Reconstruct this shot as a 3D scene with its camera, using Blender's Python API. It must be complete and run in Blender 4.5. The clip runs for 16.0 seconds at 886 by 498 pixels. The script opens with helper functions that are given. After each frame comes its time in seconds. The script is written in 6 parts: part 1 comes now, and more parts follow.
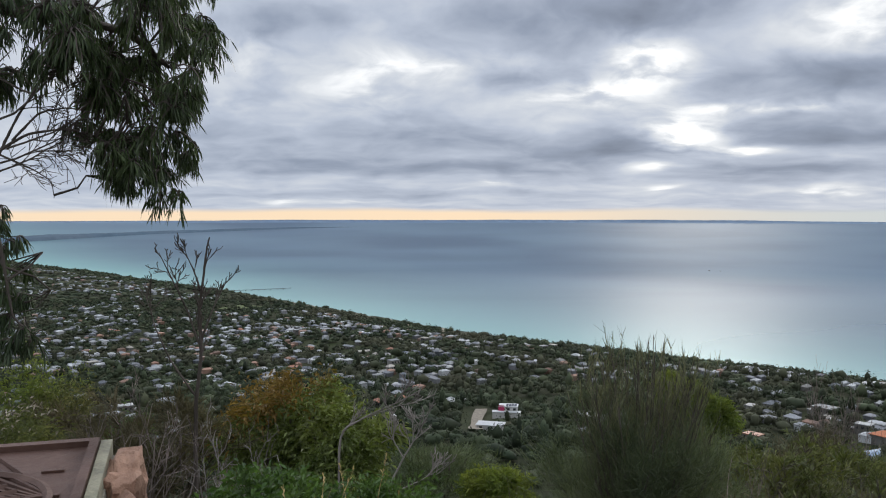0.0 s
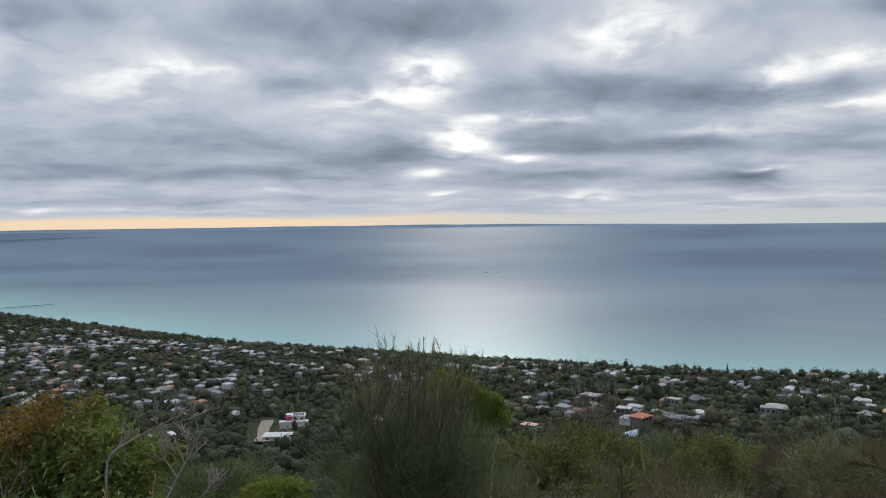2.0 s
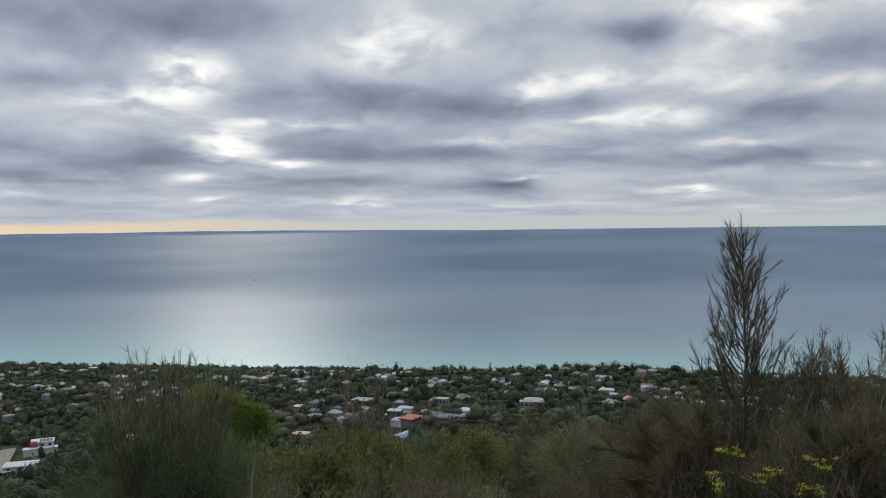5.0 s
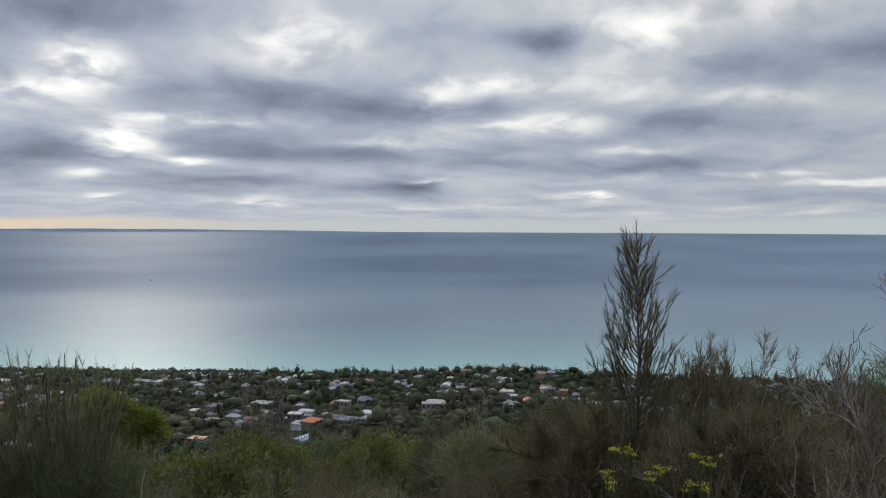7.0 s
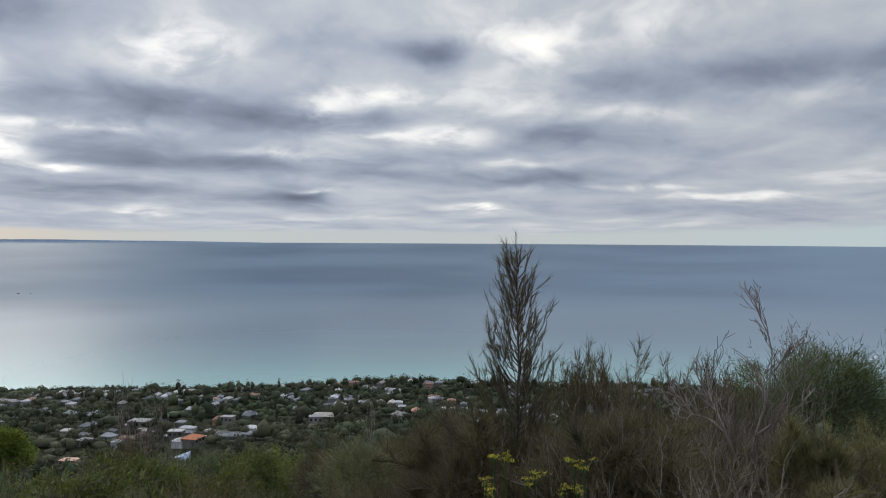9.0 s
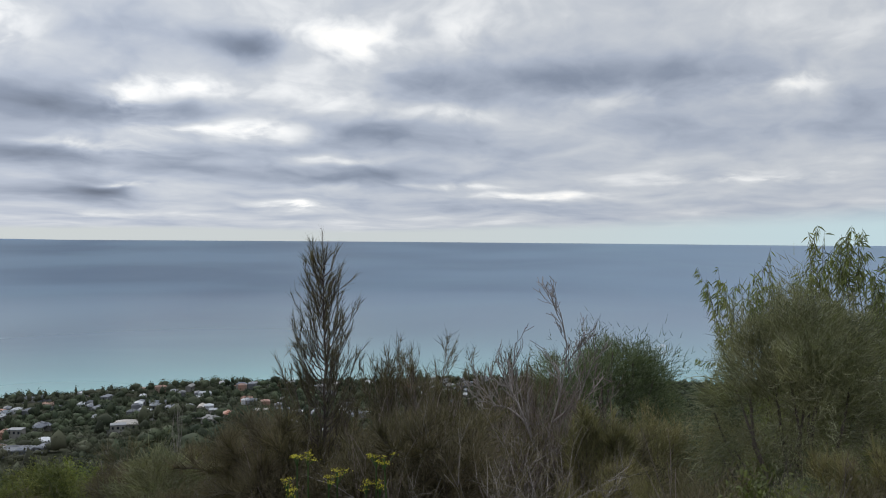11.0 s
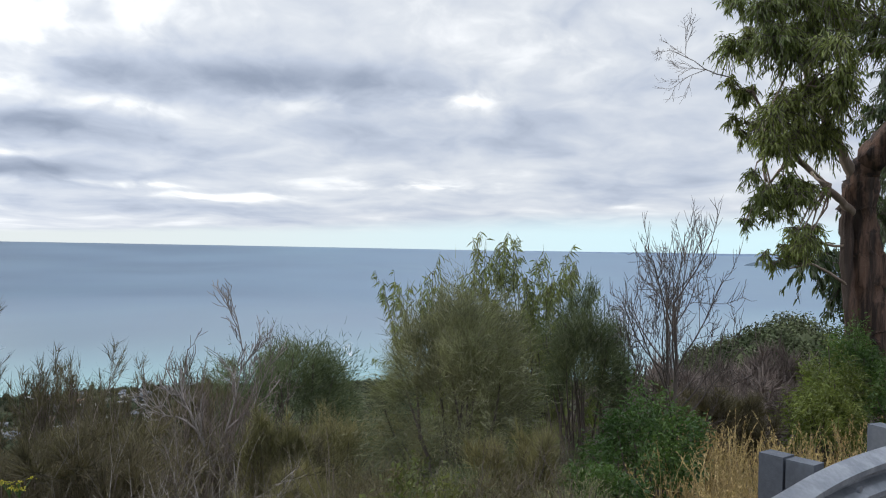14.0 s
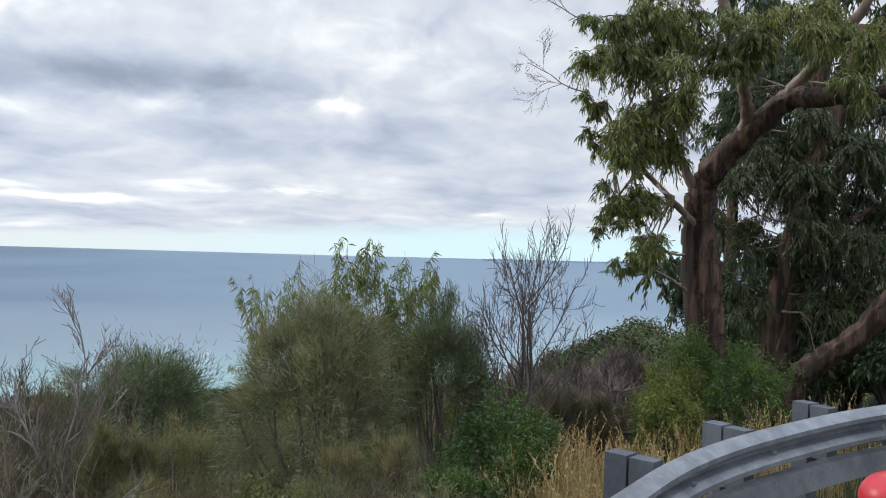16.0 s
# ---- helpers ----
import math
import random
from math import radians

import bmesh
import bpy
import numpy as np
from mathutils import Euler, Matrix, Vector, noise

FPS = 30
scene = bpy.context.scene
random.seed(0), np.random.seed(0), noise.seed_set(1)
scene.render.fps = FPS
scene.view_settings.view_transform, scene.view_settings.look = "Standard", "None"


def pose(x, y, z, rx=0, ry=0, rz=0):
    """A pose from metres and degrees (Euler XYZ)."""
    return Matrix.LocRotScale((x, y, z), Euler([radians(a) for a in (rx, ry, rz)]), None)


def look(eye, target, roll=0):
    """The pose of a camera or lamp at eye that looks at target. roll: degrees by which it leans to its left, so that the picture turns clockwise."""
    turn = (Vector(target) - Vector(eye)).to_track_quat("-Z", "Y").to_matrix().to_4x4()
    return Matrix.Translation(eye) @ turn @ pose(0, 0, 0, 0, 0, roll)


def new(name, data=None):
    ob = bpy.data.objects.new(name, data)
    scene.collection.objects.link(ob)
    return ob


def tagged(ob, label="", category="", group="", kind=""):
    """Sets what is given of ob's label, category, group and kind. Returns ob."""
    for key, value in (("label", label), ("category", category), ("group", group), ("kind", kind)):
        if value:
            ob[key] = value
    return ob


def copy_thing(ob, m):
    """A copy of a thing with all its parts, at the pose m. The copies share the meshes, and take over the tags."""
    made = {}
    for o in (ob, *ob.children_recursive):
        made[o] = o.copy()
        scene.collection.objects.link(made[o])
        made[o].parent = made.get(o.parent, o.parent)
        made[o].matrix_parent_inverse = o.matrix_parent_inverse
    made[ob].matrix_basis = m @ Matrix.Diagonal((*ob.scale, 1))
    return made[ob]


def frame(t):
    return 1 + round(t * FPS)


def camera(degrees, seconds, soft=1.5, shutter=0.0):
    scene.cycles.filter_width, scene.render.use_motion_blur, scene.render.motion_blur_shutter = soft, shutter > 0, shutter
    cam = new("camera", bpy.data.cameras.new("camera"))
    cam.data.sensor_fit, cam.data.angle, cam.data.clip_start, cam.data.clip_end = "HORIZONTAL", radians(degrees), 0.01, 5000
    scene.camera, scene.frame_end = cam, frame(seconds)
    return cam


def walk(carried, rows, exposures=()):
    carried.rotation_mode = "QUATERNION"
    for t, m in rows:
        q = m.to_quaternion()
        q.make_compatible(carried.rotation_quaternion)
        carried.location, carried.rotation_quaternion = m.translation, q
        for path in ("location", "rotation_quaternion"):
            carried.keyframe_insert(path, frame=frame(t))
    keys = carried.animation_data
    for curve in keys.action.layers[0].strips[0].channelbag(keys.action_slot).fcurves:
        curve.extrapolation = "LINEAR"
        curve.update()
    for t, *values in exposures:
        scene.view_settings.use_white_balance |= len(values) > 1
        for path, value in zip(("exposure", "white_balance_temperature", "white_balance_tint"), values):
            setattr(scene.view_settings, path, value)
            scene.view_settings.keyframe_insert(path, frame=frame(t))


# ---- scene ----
cam = camera(56.7, 16.0, soft=1.1)

EYE = 150.0          # the eye's height over the sea
GROUND = EYE - 1.65  # the lookout's level

ROWS = [
    (0.0, 0.003, 0.003, -0.004, 87.71, -0.05, 0.00),
    (0.5, 0.007, 0.005, -0.006, 87.93, -0.03, -4.67),
    (1.0, 0.013, 0.005, -0.008, 88.13, 0.07, -8.39),
    (1.5, 0.030, -0.007, -0.008, 88.25, 0.48, -11.99),
    (2.0, 0.051, -0.029, -0.002, 88.05, 0.70, -15.01),
    (2.5, 0.058, -0.067, 0.005, 87.81, 0.78, -17.74),
    (3.0, 0.076, -0.080, 0.005, 87.93, 0.99, -19.34),
    (3.5, 0.079, -0.095, 0.008, 88.17, 1.66, -21.52),
    (4.0, 0.076, -0.086, 0.010, 88.35, 1.81, -25.44),
    (4.5, 0.077, -0.070, 0.006, 88.35, 1.29, -28.59),
    (7.0, 0.088, -0.068, 0.006, 88.41, -0.21, -37.59),
    (7.5, 0.089, -0.079, 0.008, 88.71, -0.30, -39.43),
    (8.0, 0.087, -0.090, 0.010, 88.95, -0.30, -41.22),
    (10.5, 0.109, -0.148, 0.013, 89.17, -0.44, -54.30),
    (11.0, 0.119, -0.162, 0.015, 89.11, -0.46, -58.17),
    (11.5, 0.131, -0.173, 0.016, 89.16, -0.58, -62.26),
    (12.0, 0.128, -0.191, 0.021, 89.36, -0.94, -66.89),
    (12.5, 0.141, -0.205, 0.018, 89.64, -1.01, -71.05),
    (13.0, 0.148, -0.217, 0.016, 89.80, -1.07, -74.22),
    (13.5, 0.163, -0.228, 0.014, 89.72, -1.09, -76.83),
    (14.0, 0.178, -0.239, 0.012, 89.62, -1.16, -79.64),
    (14.5, 0.179, -0.246, 0.012, 89.63, -1.34, -82.49),
    (15.0, 0.201, -0.262, 0.013, 89.92, -1.43, -85.14),
    (15.5, 0.201, -0.269, 0.012, 90.26, -1.65, -87.44),
    (16.0, 0.196, -0.270, 0.011, 90.26, -1.76, -89.09),
]
walk(cam, [(t, pose(x, y, EYE + z, a, b, c)) for t, x, y, z, a, b, c in ROWS],
     [(0, .27), (3.5, .04), (7, .02), (10.5, .16), (12.5, .45), (14.5, .68), (16, .70)])


# ---------------------------------------------------------------- node helpers
class Nodes:
    def __init__(self, tree):
        self.tree, self.nodes, self.links = tree, tree.nodes, tree.links
        self.nodes.clear()

    def add(self, kind, sockets=(), **props):
        node = self.nodes.new(kind)
        for key, value in props.items():
            setattr(node, key, value)
        for key, value in dict(sockets).items():
            if isinstance(value, bpy.types.NodeSocket):
                self.links.new(value, node.inputs[key])
            else:
                node.inputs[key].default_value = value
        return node

    def math(self, op, a, b=0.0, c=0.0, clamp=False):
        return self.add("ShaderNodeMath", {0: a, 1: b, 2: c}, operation=op, use_clamp=clamp).outputs[0]

    def vec(self, op, a, b=(0, 0, 0), c=(0, 0, 0)):
        node = self.add("ShaderNodeVectorMath", {0: a, 1: b, 2: c}, operation=op)
        return node.outputs["Value"] if op in ("DOT_PRODUCT", "LENGTH") else node.outputs["Vector"]

    def noise(self, vector, scale, detail=3.0, rough=0.55, distortion=0.0, out="Fac"):
        node = self.add("ShaderNodeTexNoise", {"Vector": vector, "Scale": scale, "Detail": detail,
                                               "Roughness": rough, "Distortion": distortion})
        return node.outputs[out]

    def ramp(self, fac, low, high, to_low=0.0, to_high=1.0, smooth=True):
        node = self.add("ShaderNodeMapRange", {0: fac, 1: low, 2: high, 3: to_low, 4: to_high})
        node.interpolation_type = "SMOOTHSTEP" if smooth else "LINEAR"
        return node.outputs[0]

    def mix(self, fac, a, b):
        node = self.add("ShaderNodeMix", data_type="RGBA")
        for socket, value in ((node.inputs[0], fac), (node.inputs[6], a), (node.inputs[7], b)):
            if isinstance(value, bpy.types.NodeSocket):
                self.links.new(value, socket)
            else:
                socket.default_value = (*value, 1.0) if isinstance(value, tuple) and len(value) == 3 else value
        return node.outputs[2]


# ---------------------------------------------------------------- sky: broken stratus over the bay
# bearing and height in degrees, half width, half height, strength
DARK_CLOUDS_A = [
    (8.4, 13.37, 11.32, 2.22, 0.40), (6.5, 9.36, 5.43, 0.98, 0.30), (-3.3, 4.80, 15.85, 1.48, 0.26), (12.2, 4.52, 4.98, 0.74, 0.35),
    (4.5, 3.25, 22.64, 0.74, 0.20), (-3.3, 1.49, 22.64, 0.49, 0.12), (-11.7, 12.86, 4.53, 1.48, 0.20), (23.6, 8.86, 7.70, 1.48, 0.50),
    (33.6, 7.83, 6.79, 1.23, 0.50), (30.1, 4.96, 10.42, 0.98, 0.40), (21.5, 5.85, 3.62, 1.23, 0.30), (13.7, 4.98, 3.17, 0.59, 0.20),
    (18.6, 13.66, 6.79, 1.97, 0.20), (34.2, 2.68, 3.17, 0.59, 0.30), (24.2, 2.84, 6.79, 0.59, 0.30), (45.3, 12.51, 4.53, 1.23, 0.25),
    (42.2, 8.49, 4.08, 0.74, 0.20), (35.2, 13.21, 5.43, 1.97, 0.20), (44.4, 12.66, 3.62, 0.98, 0.35),
]
DARK_CLOUDS_B = [
    (60.4, 9.76, 7.70, 1.48, 0.20), (46.0, 5.67, 6.79, 0.74, 0.25), (51.7, 4.26, 9.06, 0.59, 0.25), (53.5, 7.03, 6.79, 0.89, 0.20),
    (33.9, 2.56, 2.72, 0.59, 0.25), (65.0, 10.79, 11.32, 1.48, 0.25), (53.2, 7.11, 2.72, 0.98, 0.20), (59.5, 6.02, 5.43, 0.74, 0.20),
    (79.4, 6.68, 9.06, 1.23, 0.20), (51.7, 3.79, 8.15, 0.59, 0.28), (66.6, 1.95, 13.59, 0.49, 0.15), (69.3, 11.11, 9.06, 1.72, 0.15),
    (88.8, 8.56, 6.79, 0.98, 0.20), (92.8, 4.17, 6.79, 0.98, 0.15),
]
BRIGHT_GAPS_A = [
    (14.2, 10.06, 2.49, 1.48, 0.90), (10.7, 8.33, 4.08, 0.98, 0.60), (16.3, 5.56, 2.49, 1.23, 0.70), (20.5, 7.06, 4.98, 0.39, 0.50),
    (20.2, 4.35, 1.81, 0.30, 0.50), (-5.2, 8.99, 3.17, 1.48, 0.35), (-1.7, 10.16, 5.43, 0.98, 0.25), (-13.6, 10.97, 3.17, 1.48, 0.25),
    (-14.0, 7.65, 4.08, 0.49, 0.18), (14.5, 3.24, 1.36, 0.30, 0.30), (14.5, 1.80, 0.91, 0.20, 0.35), (3.4, 2.20, 1.36, 0.20, 0.30),
    (-7.2, 1.01, 1.13, 0.20, 0.35), (-10.3, 0.88, 1.36, 0.20, 0.30), (27.6, 12.26, 3.17, 1.97, 0.55), (37.3, 8.88, 1.81, 0.89, 0.60),
    (40.5, 9.89, 3.62, 0.69, 0.50), (39.8, 7.06, 1.81, 0.74, 0.40), (43.9, 6.93, 3.62, 0.59, 0.35),
]
BRIGHT_GAPS_B = [
    (33.2, 5.78, 2.72, 0.34, 0.50), (37.2, 5.37, 2.72, 0.49, 0.35), (23.1, 6.96, 2.72, 0.30, 0.35), (20.3, 4.33, 1.81, 0.30, 0.45),
    (16.4, 5.20, 2.26, 0.74, 0.40), (25.0, 1.57, 2.49, 0.30, 0.50), (14.8, 3.18, 1.36, 0.30, 0.30), (36.1, 2.98, 1.81, 0.15, 0.30),
    (47.4, 1.91, 2.72, 0.34, 0.40), (34.9, 1.12, 2.26, 0.30, 0.25), (53.0, 13.22, 2.72, 1.72, 0.45), (48.2, 13.64, 3.62, 1.72, 0.25),
    (45.2, 7.02, 2.72, 0.74, 0.35), (49.8, 9.19, 5.43, 1.23, 0.20), (47.6, 1.92, 2.26, 0.25, 0.35), (55.3, 3.45, 6.79, 0.20, 0.25),
    (36.6, 2.97, 2.26, 0.15, 0.35), (59.9, 13.99, 3.17, 1.48, 0.25), (58.3, 8.53, 3.62, 0.49, 0.30),
]
BRIGHT_GAPS_C = [
    (69.9, 9.49, 3.62, 0.74, 0.30), (81.0, 9.81, 2.72, 0.98, 0.25), (50.9, 4.94, 3.17, 0.30, 0.35), (77.7, 3.88, 6.34, 0.39, 0.42),
    (65.8, 2.81, 3.62, 0.30, 0.40), (60.0, 3.49, 2.72, 0.25, 0.30), (47.1, 1.98, 1.81, 0.25, 0.30), (79.7, 9.74, 3.17, 0.59, 0.22),
    (64.7, 2.84, 4.08, 0.30, 0.25), (92.8, 2.62, 1.13, 0.20, 0.25), (86.7, 13.64, 6.79, 2.46, 0.12),
]


def make_sky():
    world = bpy.data.worlds.new("sky")
    scene.world = world
    world.use_nodes = True
    n = Nodes(world.node_tree)
    way = n.add("ShaderNodeTexCoord").outputs["Generated"]
    xyz = n.add("ShaderNodeSeparateXYZ", {0: way})
    x, y, z = xyz.outputs
    up = n.math("MAXIMUM", z, 0.0)
    bearing = n.math("MULTIPLY", n.math("ARCTAN2", x, y), 180 / math.pi)
    height = n.math("MULTIPLY", n.math("ARCSINE", z), 180 / math.pi)
    # the cloud sheet, seen in perspective
    lift = n.math("ADD", up, 0.09)
    sheet = n.add("ShaderNodeCombineXYZ", {0: n.math("DIVIDE", x, lift), 1: n.math("DIVIDE", y, lift), 2: 0.0}).outputs[0]
    turned = n.add("ShaderNodeMapping", {"Vector": sheet, "Rotation": (0, 0, radians(-38)), "Scale": (0.62, 1.25, 1.0)}).outputs[0]
    broad = n.noise(turned, 0.75, 3.0, 0.45, 0.4)
    fine = n.noise(turned, 1.6, 4.0, 0.5, 0.0)
    wisp = n.noise(n.vec("MULTIPLY", way, (1.0, 1.0, 2.6)), 8.0, 3.0, 0.45, 0.0, "Color")
    push = n.vec("SUBTRACT", wisp, (0.5, 0.5, 0.5))
    here = n.add("ShaderNodeCombineXYZ", {0: bearing, 1: height, 2: 0.0}).outputs[0]
    here = n.vec("MULTIPLY_ADD", push, (5.0, 1.5, 0.0), here)
    drawn = n.add("ShaderNodeSeparateXYZ", {0: here})
    rise = n.math("MULTIPLY", n.math("LOGARITHM", n.math("ADD", n.math("MAXIMUM", drawn.outputs[1], -0.5), 1.6), math.e), 2.7)
    flat = n.add("ShaderNodeCombineXYZ", {0: n.math("MULTIPLY", drawn.outputs[0], 0.115), 1: rise, 2: 0.0}).outputs[0]
    puffs = n.noise(flat, 1.0, 4.0, 0.5, 0.1)
    ragged = n.noise(n.vec("ADD", flat, (7.3, 2.1, 0.0)), 2.3, 5.0, 0.52, 0.2)
    # thin and thick places of the sheet
    light = n.math("MULTIPLY_ADD", n.math("SUBTRACT", broad, 0.5), 0.16, n.ramp(bearing, 15, 60, 0.50, 0.56))
    light = n.math("MULTIPLY_ADD", n.math("SUBTRACT", fine, 0.5), 0.14, light)
    light = n.math("MULTIPLY_ADD", n.math("SUBTRACT", puffs, 0.5), 0.40, light)
    light = n.math("MULTIPLY_ADD", n.math("SUBTRACT", ragged, 0.5), 0.36, light)
    torn = n.ramp(ragged, 0.30, 0.66, 0.30, 1.35)
    for rows, sign in ((DARK_CLOUDS_A + DARK_CLOUDS_B, -0.76), (BRIGHT_GAPS_A + BRIGHT_GAPS_B + BRIGHT_GAPS_C, 0.54)):
        for a, e, wa, we, strength in rows:
            off = n.vec("MULTIPLY_ADD", here, (1 / wa, 1 / we, 0.0), (-a / wa, -e / we, 0.0))
            d = n.vec("DOT_PRODUCT", off, off)
            fall = n.math("POWER", 0.3679, d)
            light = n.math("MULTIPLY_ADD", n.math("MULTIPLY", fall, torn) if sign > 0 else fall, sign * strength, light)
    sunward = n.vec("MULTIPLY_ADD", here, (1 / 15.0, 1 / 7.0, 0.0), (-17.0 / 15.0, -11.0 / 7.0, 0.0))
    pale = n.vec("MULTIPLY_ADD", here, (1 / 15.0, 1 / 5.5, 0.0), (-47.0 / 15.0, -12.5 / 5.5, 0.0))
    light = n.math("MULTIPLY_ADD", n.math("POWER", 0.3679, n.vec("DOT_PRODUCT", pale, pale)), 0.10, light)
    light = n.math("MULTIPLY_ADD", n.math("POWER", 0.3679, n.vec("DOT_PRODUCT", sunward, sunward)), 0.07, light)
    tone = n.add("ShaderNodeValToRGB", {0: light})
    stops = ((0.0, (.11, .135, .185)), (.25, (.225, .265, .345)), (.45, (.375, .42, .505)), (.62, (.525, .556, .602)), (.8, (.77, .785, .80)), (1.0, (1.0, .975, .925)))
    for k, (at, colour) in enumerate(stops):
        e = tone.color_ramp.elements[k] if k < 2 else tone.color_ramp.elements.new(at)
        e.position, e.color = at, (*colour, 1)
    zenith = n.math("MULTIPLY", n.ramp(height, 17, 65, 1.0, 2.3), n.ramp(bearing, 15, 85, 1.07, 0.90))
    glare = n.math("MULTIPLY", zenith, n.ramp(light, 0.85, 1.5, 1.0, 1.5))
    cloud = n.vec("MULTIPLY", tone.outputs[0], n.add("ShaderNodeCombineXYZ", {0: glare, 1: glare, 2: glare}).outputs[0])
    # clear air under the edge of the sheet
    low = n.math("MULTIPLY_ADD", n.noise(way, 3.0, 2.0), 0.9, n.math("SUBTRACT", height, 0.50))
    east = n.ramp(bearing, 52, 100)
    top = n.math("MULTIPLY_ADD", east, 1.55, 0.40)
    clear = n.ramp(n.math("DIVIDE", low, top), 0.35, 1.45, 1.0, 0.0)
    warm = n.mix(n.ramp(bearing, 0, 30), (0.80, 0.63, 0.45), (0.50, 0.54, 0.55))
    strip = n.mix(east, warm, (0.44, 0.59, 0.64))
    seen = n.mix(clear, cloud, strip)
    # blue sky over the sheet, thinly
    blue = n.add("ShaderNodeTexSky", sky_type="NISHITA", sun_disc=False, sun_elevation=radians(25),
                 sun_rotation=radians(17.5)).outputs[0]
    both = n.vec("MULTIPLY_ADD", blue, (0.001, 0.001, 0.001), seen)
    back = n.add("ShaderNodeBackground", {0: both, 1: 1.0})
    n.add("ShaderNodeOutputWorld", {0: back.outputs[0]})


make_sky()
sun = new("sun", bpy.data.lights.new("sun", "SUN"))
sun.data.energy, sun.data.angle, sun.data.color = 0.72, radians(12), (1.0, 0.95, 0.86)
SUN_TO = Vector((math.sin(radians(17.5)) * math.cos(radians(25)), math.cos(radians(17.5)) * math.cos(radians(25)), math.sin(radians(25))))
sun.matrix_world = look((0, 0, EYE + 60), Vector((0, 0, EYE + 60)) - SUN_TO)


# ---------------------------------------------------------------- materials
def surface(name, one, two, scale=4.0, rough=0.8, third=None, bump=0.0, bump_scale=30.0, island=0.0, metal=0.0,
            thin=0.0, per_object=0.0, gloss=0.5, stretch=(1, 1, 1), coords="Object", soft=(0.35, 0.65)):
    m = bpy.data.materials.new(name)
    m.use_nodes = True
    n = Nodes(m.node_tree)
    place = n.add("ShaderNodeTexCoord").outputs[coords]
    if stretch != (1, 1, 1):
        place = n.vec("MULTIPLY", place, stretch)
    colour = n.mix(n.ramp(n.noise(place, scale, 5.0, 0.6), *soft), one, two)
    if third:
        colour = n.mix(n.ramp(n.noise(place, scale * 0.23, 3.0, 0.6, 0.5), 0.45, 0.68), colour, third)
    value = n.math("MULTIPLY_ADD", n.noise(place, scale * 9, 3.0), 0.5, 0.75)
    if island:
        value = n.math("MULTIPLY", value, n.ramp(n.add("ShaderNodeNewGeometry").outputs["Random Per Island"], 0, 1,
                                                  1 - island, 1 + island, False))
    if per_object:
        value = n.math("MULTIPLY", value, n.ramp(n.add("ShaderNodeObjectInfo").outputs["Random"], 0, 1,
                                                  1 - per_object, 1 + per_object, False))
    colour = n.vec("MULTIPLY", colour, n.add("ShaderNodeCombineXYZ", {0: value, 1: value, 2: value}).outputs[0])
    s = n.add("ShaderNodeBsdfPrincipled", {"Base Color": colour, "Metallic": metal, "Specular IOR Level": gloss,
                                           "Roughness": n.ramp(n.noise(place, scale * 2.3), 0.2, 0.8, rough - 0.1, min(rough + 0.1, 1.0))})
    if bump:
        relief = n.add("ShaderNodeBump", {"Height": n.noise(place, bump_scale, 6.0, 0.65), "Strength": bump, "Distance": 0.6 / bump_scale})
        n.links.new(relief.outputs[0], s.inputs["Normal"])
    out = s.outputs[0]
    if thin:
        see = n.add("ShaderNodeBsdfTranslucent", {"Color": n.vec("MULTIPLY", colour, (1.1, 1.25, 0.6))}).outputs[0]
        out = n.add("ShaderNodeMixShader", {0: thin, 1: out, 2: see}).outputs[0]
    n.add("ShaderNodeOutputMaterial", {0: out})
    return m


def water_material():
    m = bpy.data.materials.new("sea_water")
    m.use_nodes = True
    n = Nodes(m.node_tree)
    place = n.add("ShaderNodeTexCoord").outputs["Object"]
    shallow = n.add("ShaderNodeAttribute", attribute_name="shallow").outputs["Fac"]
    ruffled = n.add("ShaderNodeAttribute", attribute_name="ruffled").outputs["Fac"]
    patches = n.noise(n.vec("MULTIPLY", place, (0.0016, 0.0016, 0)), 1.0, 4.0, 0.6, 0.8)
    cloud_shade = n.noise(n.vec("MULTIPLY", place, (0.0013, 0.0015, 0)), 1.0, 1.5, 0.4, 0.15)
    shallow = n.math("ADD", shallow, n.math("MULTIPLY", n.math("SUBTRACT", patches, 0.5), 0.25), clamp=True)
    # Cloud shadows on the bay, painted into its colour as darker areas.
    colour = n.mix(n.ramp(cloud_shade, 0.34, 0.66), (0.085, 0.126, 0.178), (0.135, 0.192, 0.250))
    colour = n.mix(n.ramp(patches, 0.3, 0.7, 0.0, 0.35), colour, (0.12, 0.17, 0.225))
    # The brighter eastern sky's reflection is painted into the water by bearing.
    colour = n.mix(n.add("ShaderNodeAttribute", attribute_name="sky_paled").outputs["Fac"], colour, (0.205, 0.275, 0.345))
    colour = n.mix(shallow, colour, (0.26, 0.455, 0.42))
    ripple = n.noise(place, 0.22, 4.0, 0.6)
    relief = n.add("ShaderNodeBump", {"Height": ripple, "Strength": 0.05, "Distance": 0.4}).outputs[0]
    rough = n.math("ADD", n.ramp(cloud_shade, 0.25, 0.75, 0.255, 0.285), n.math("MULTIPLY", ruffled, 0.06))
    s = n.add("ShaderNodeBsdfPrincipled", {"Base Color": colour, "Roughness": rough, "IOR": 1.33, "Normal": relief,
                                           "Specular IOR Level": n.ramp(ruffled, 0.0, 1.0, 0.20, 0.012)})
    n.add("ShaderNodeOutputMaterial", {0: s.outputs[0]})
    return m


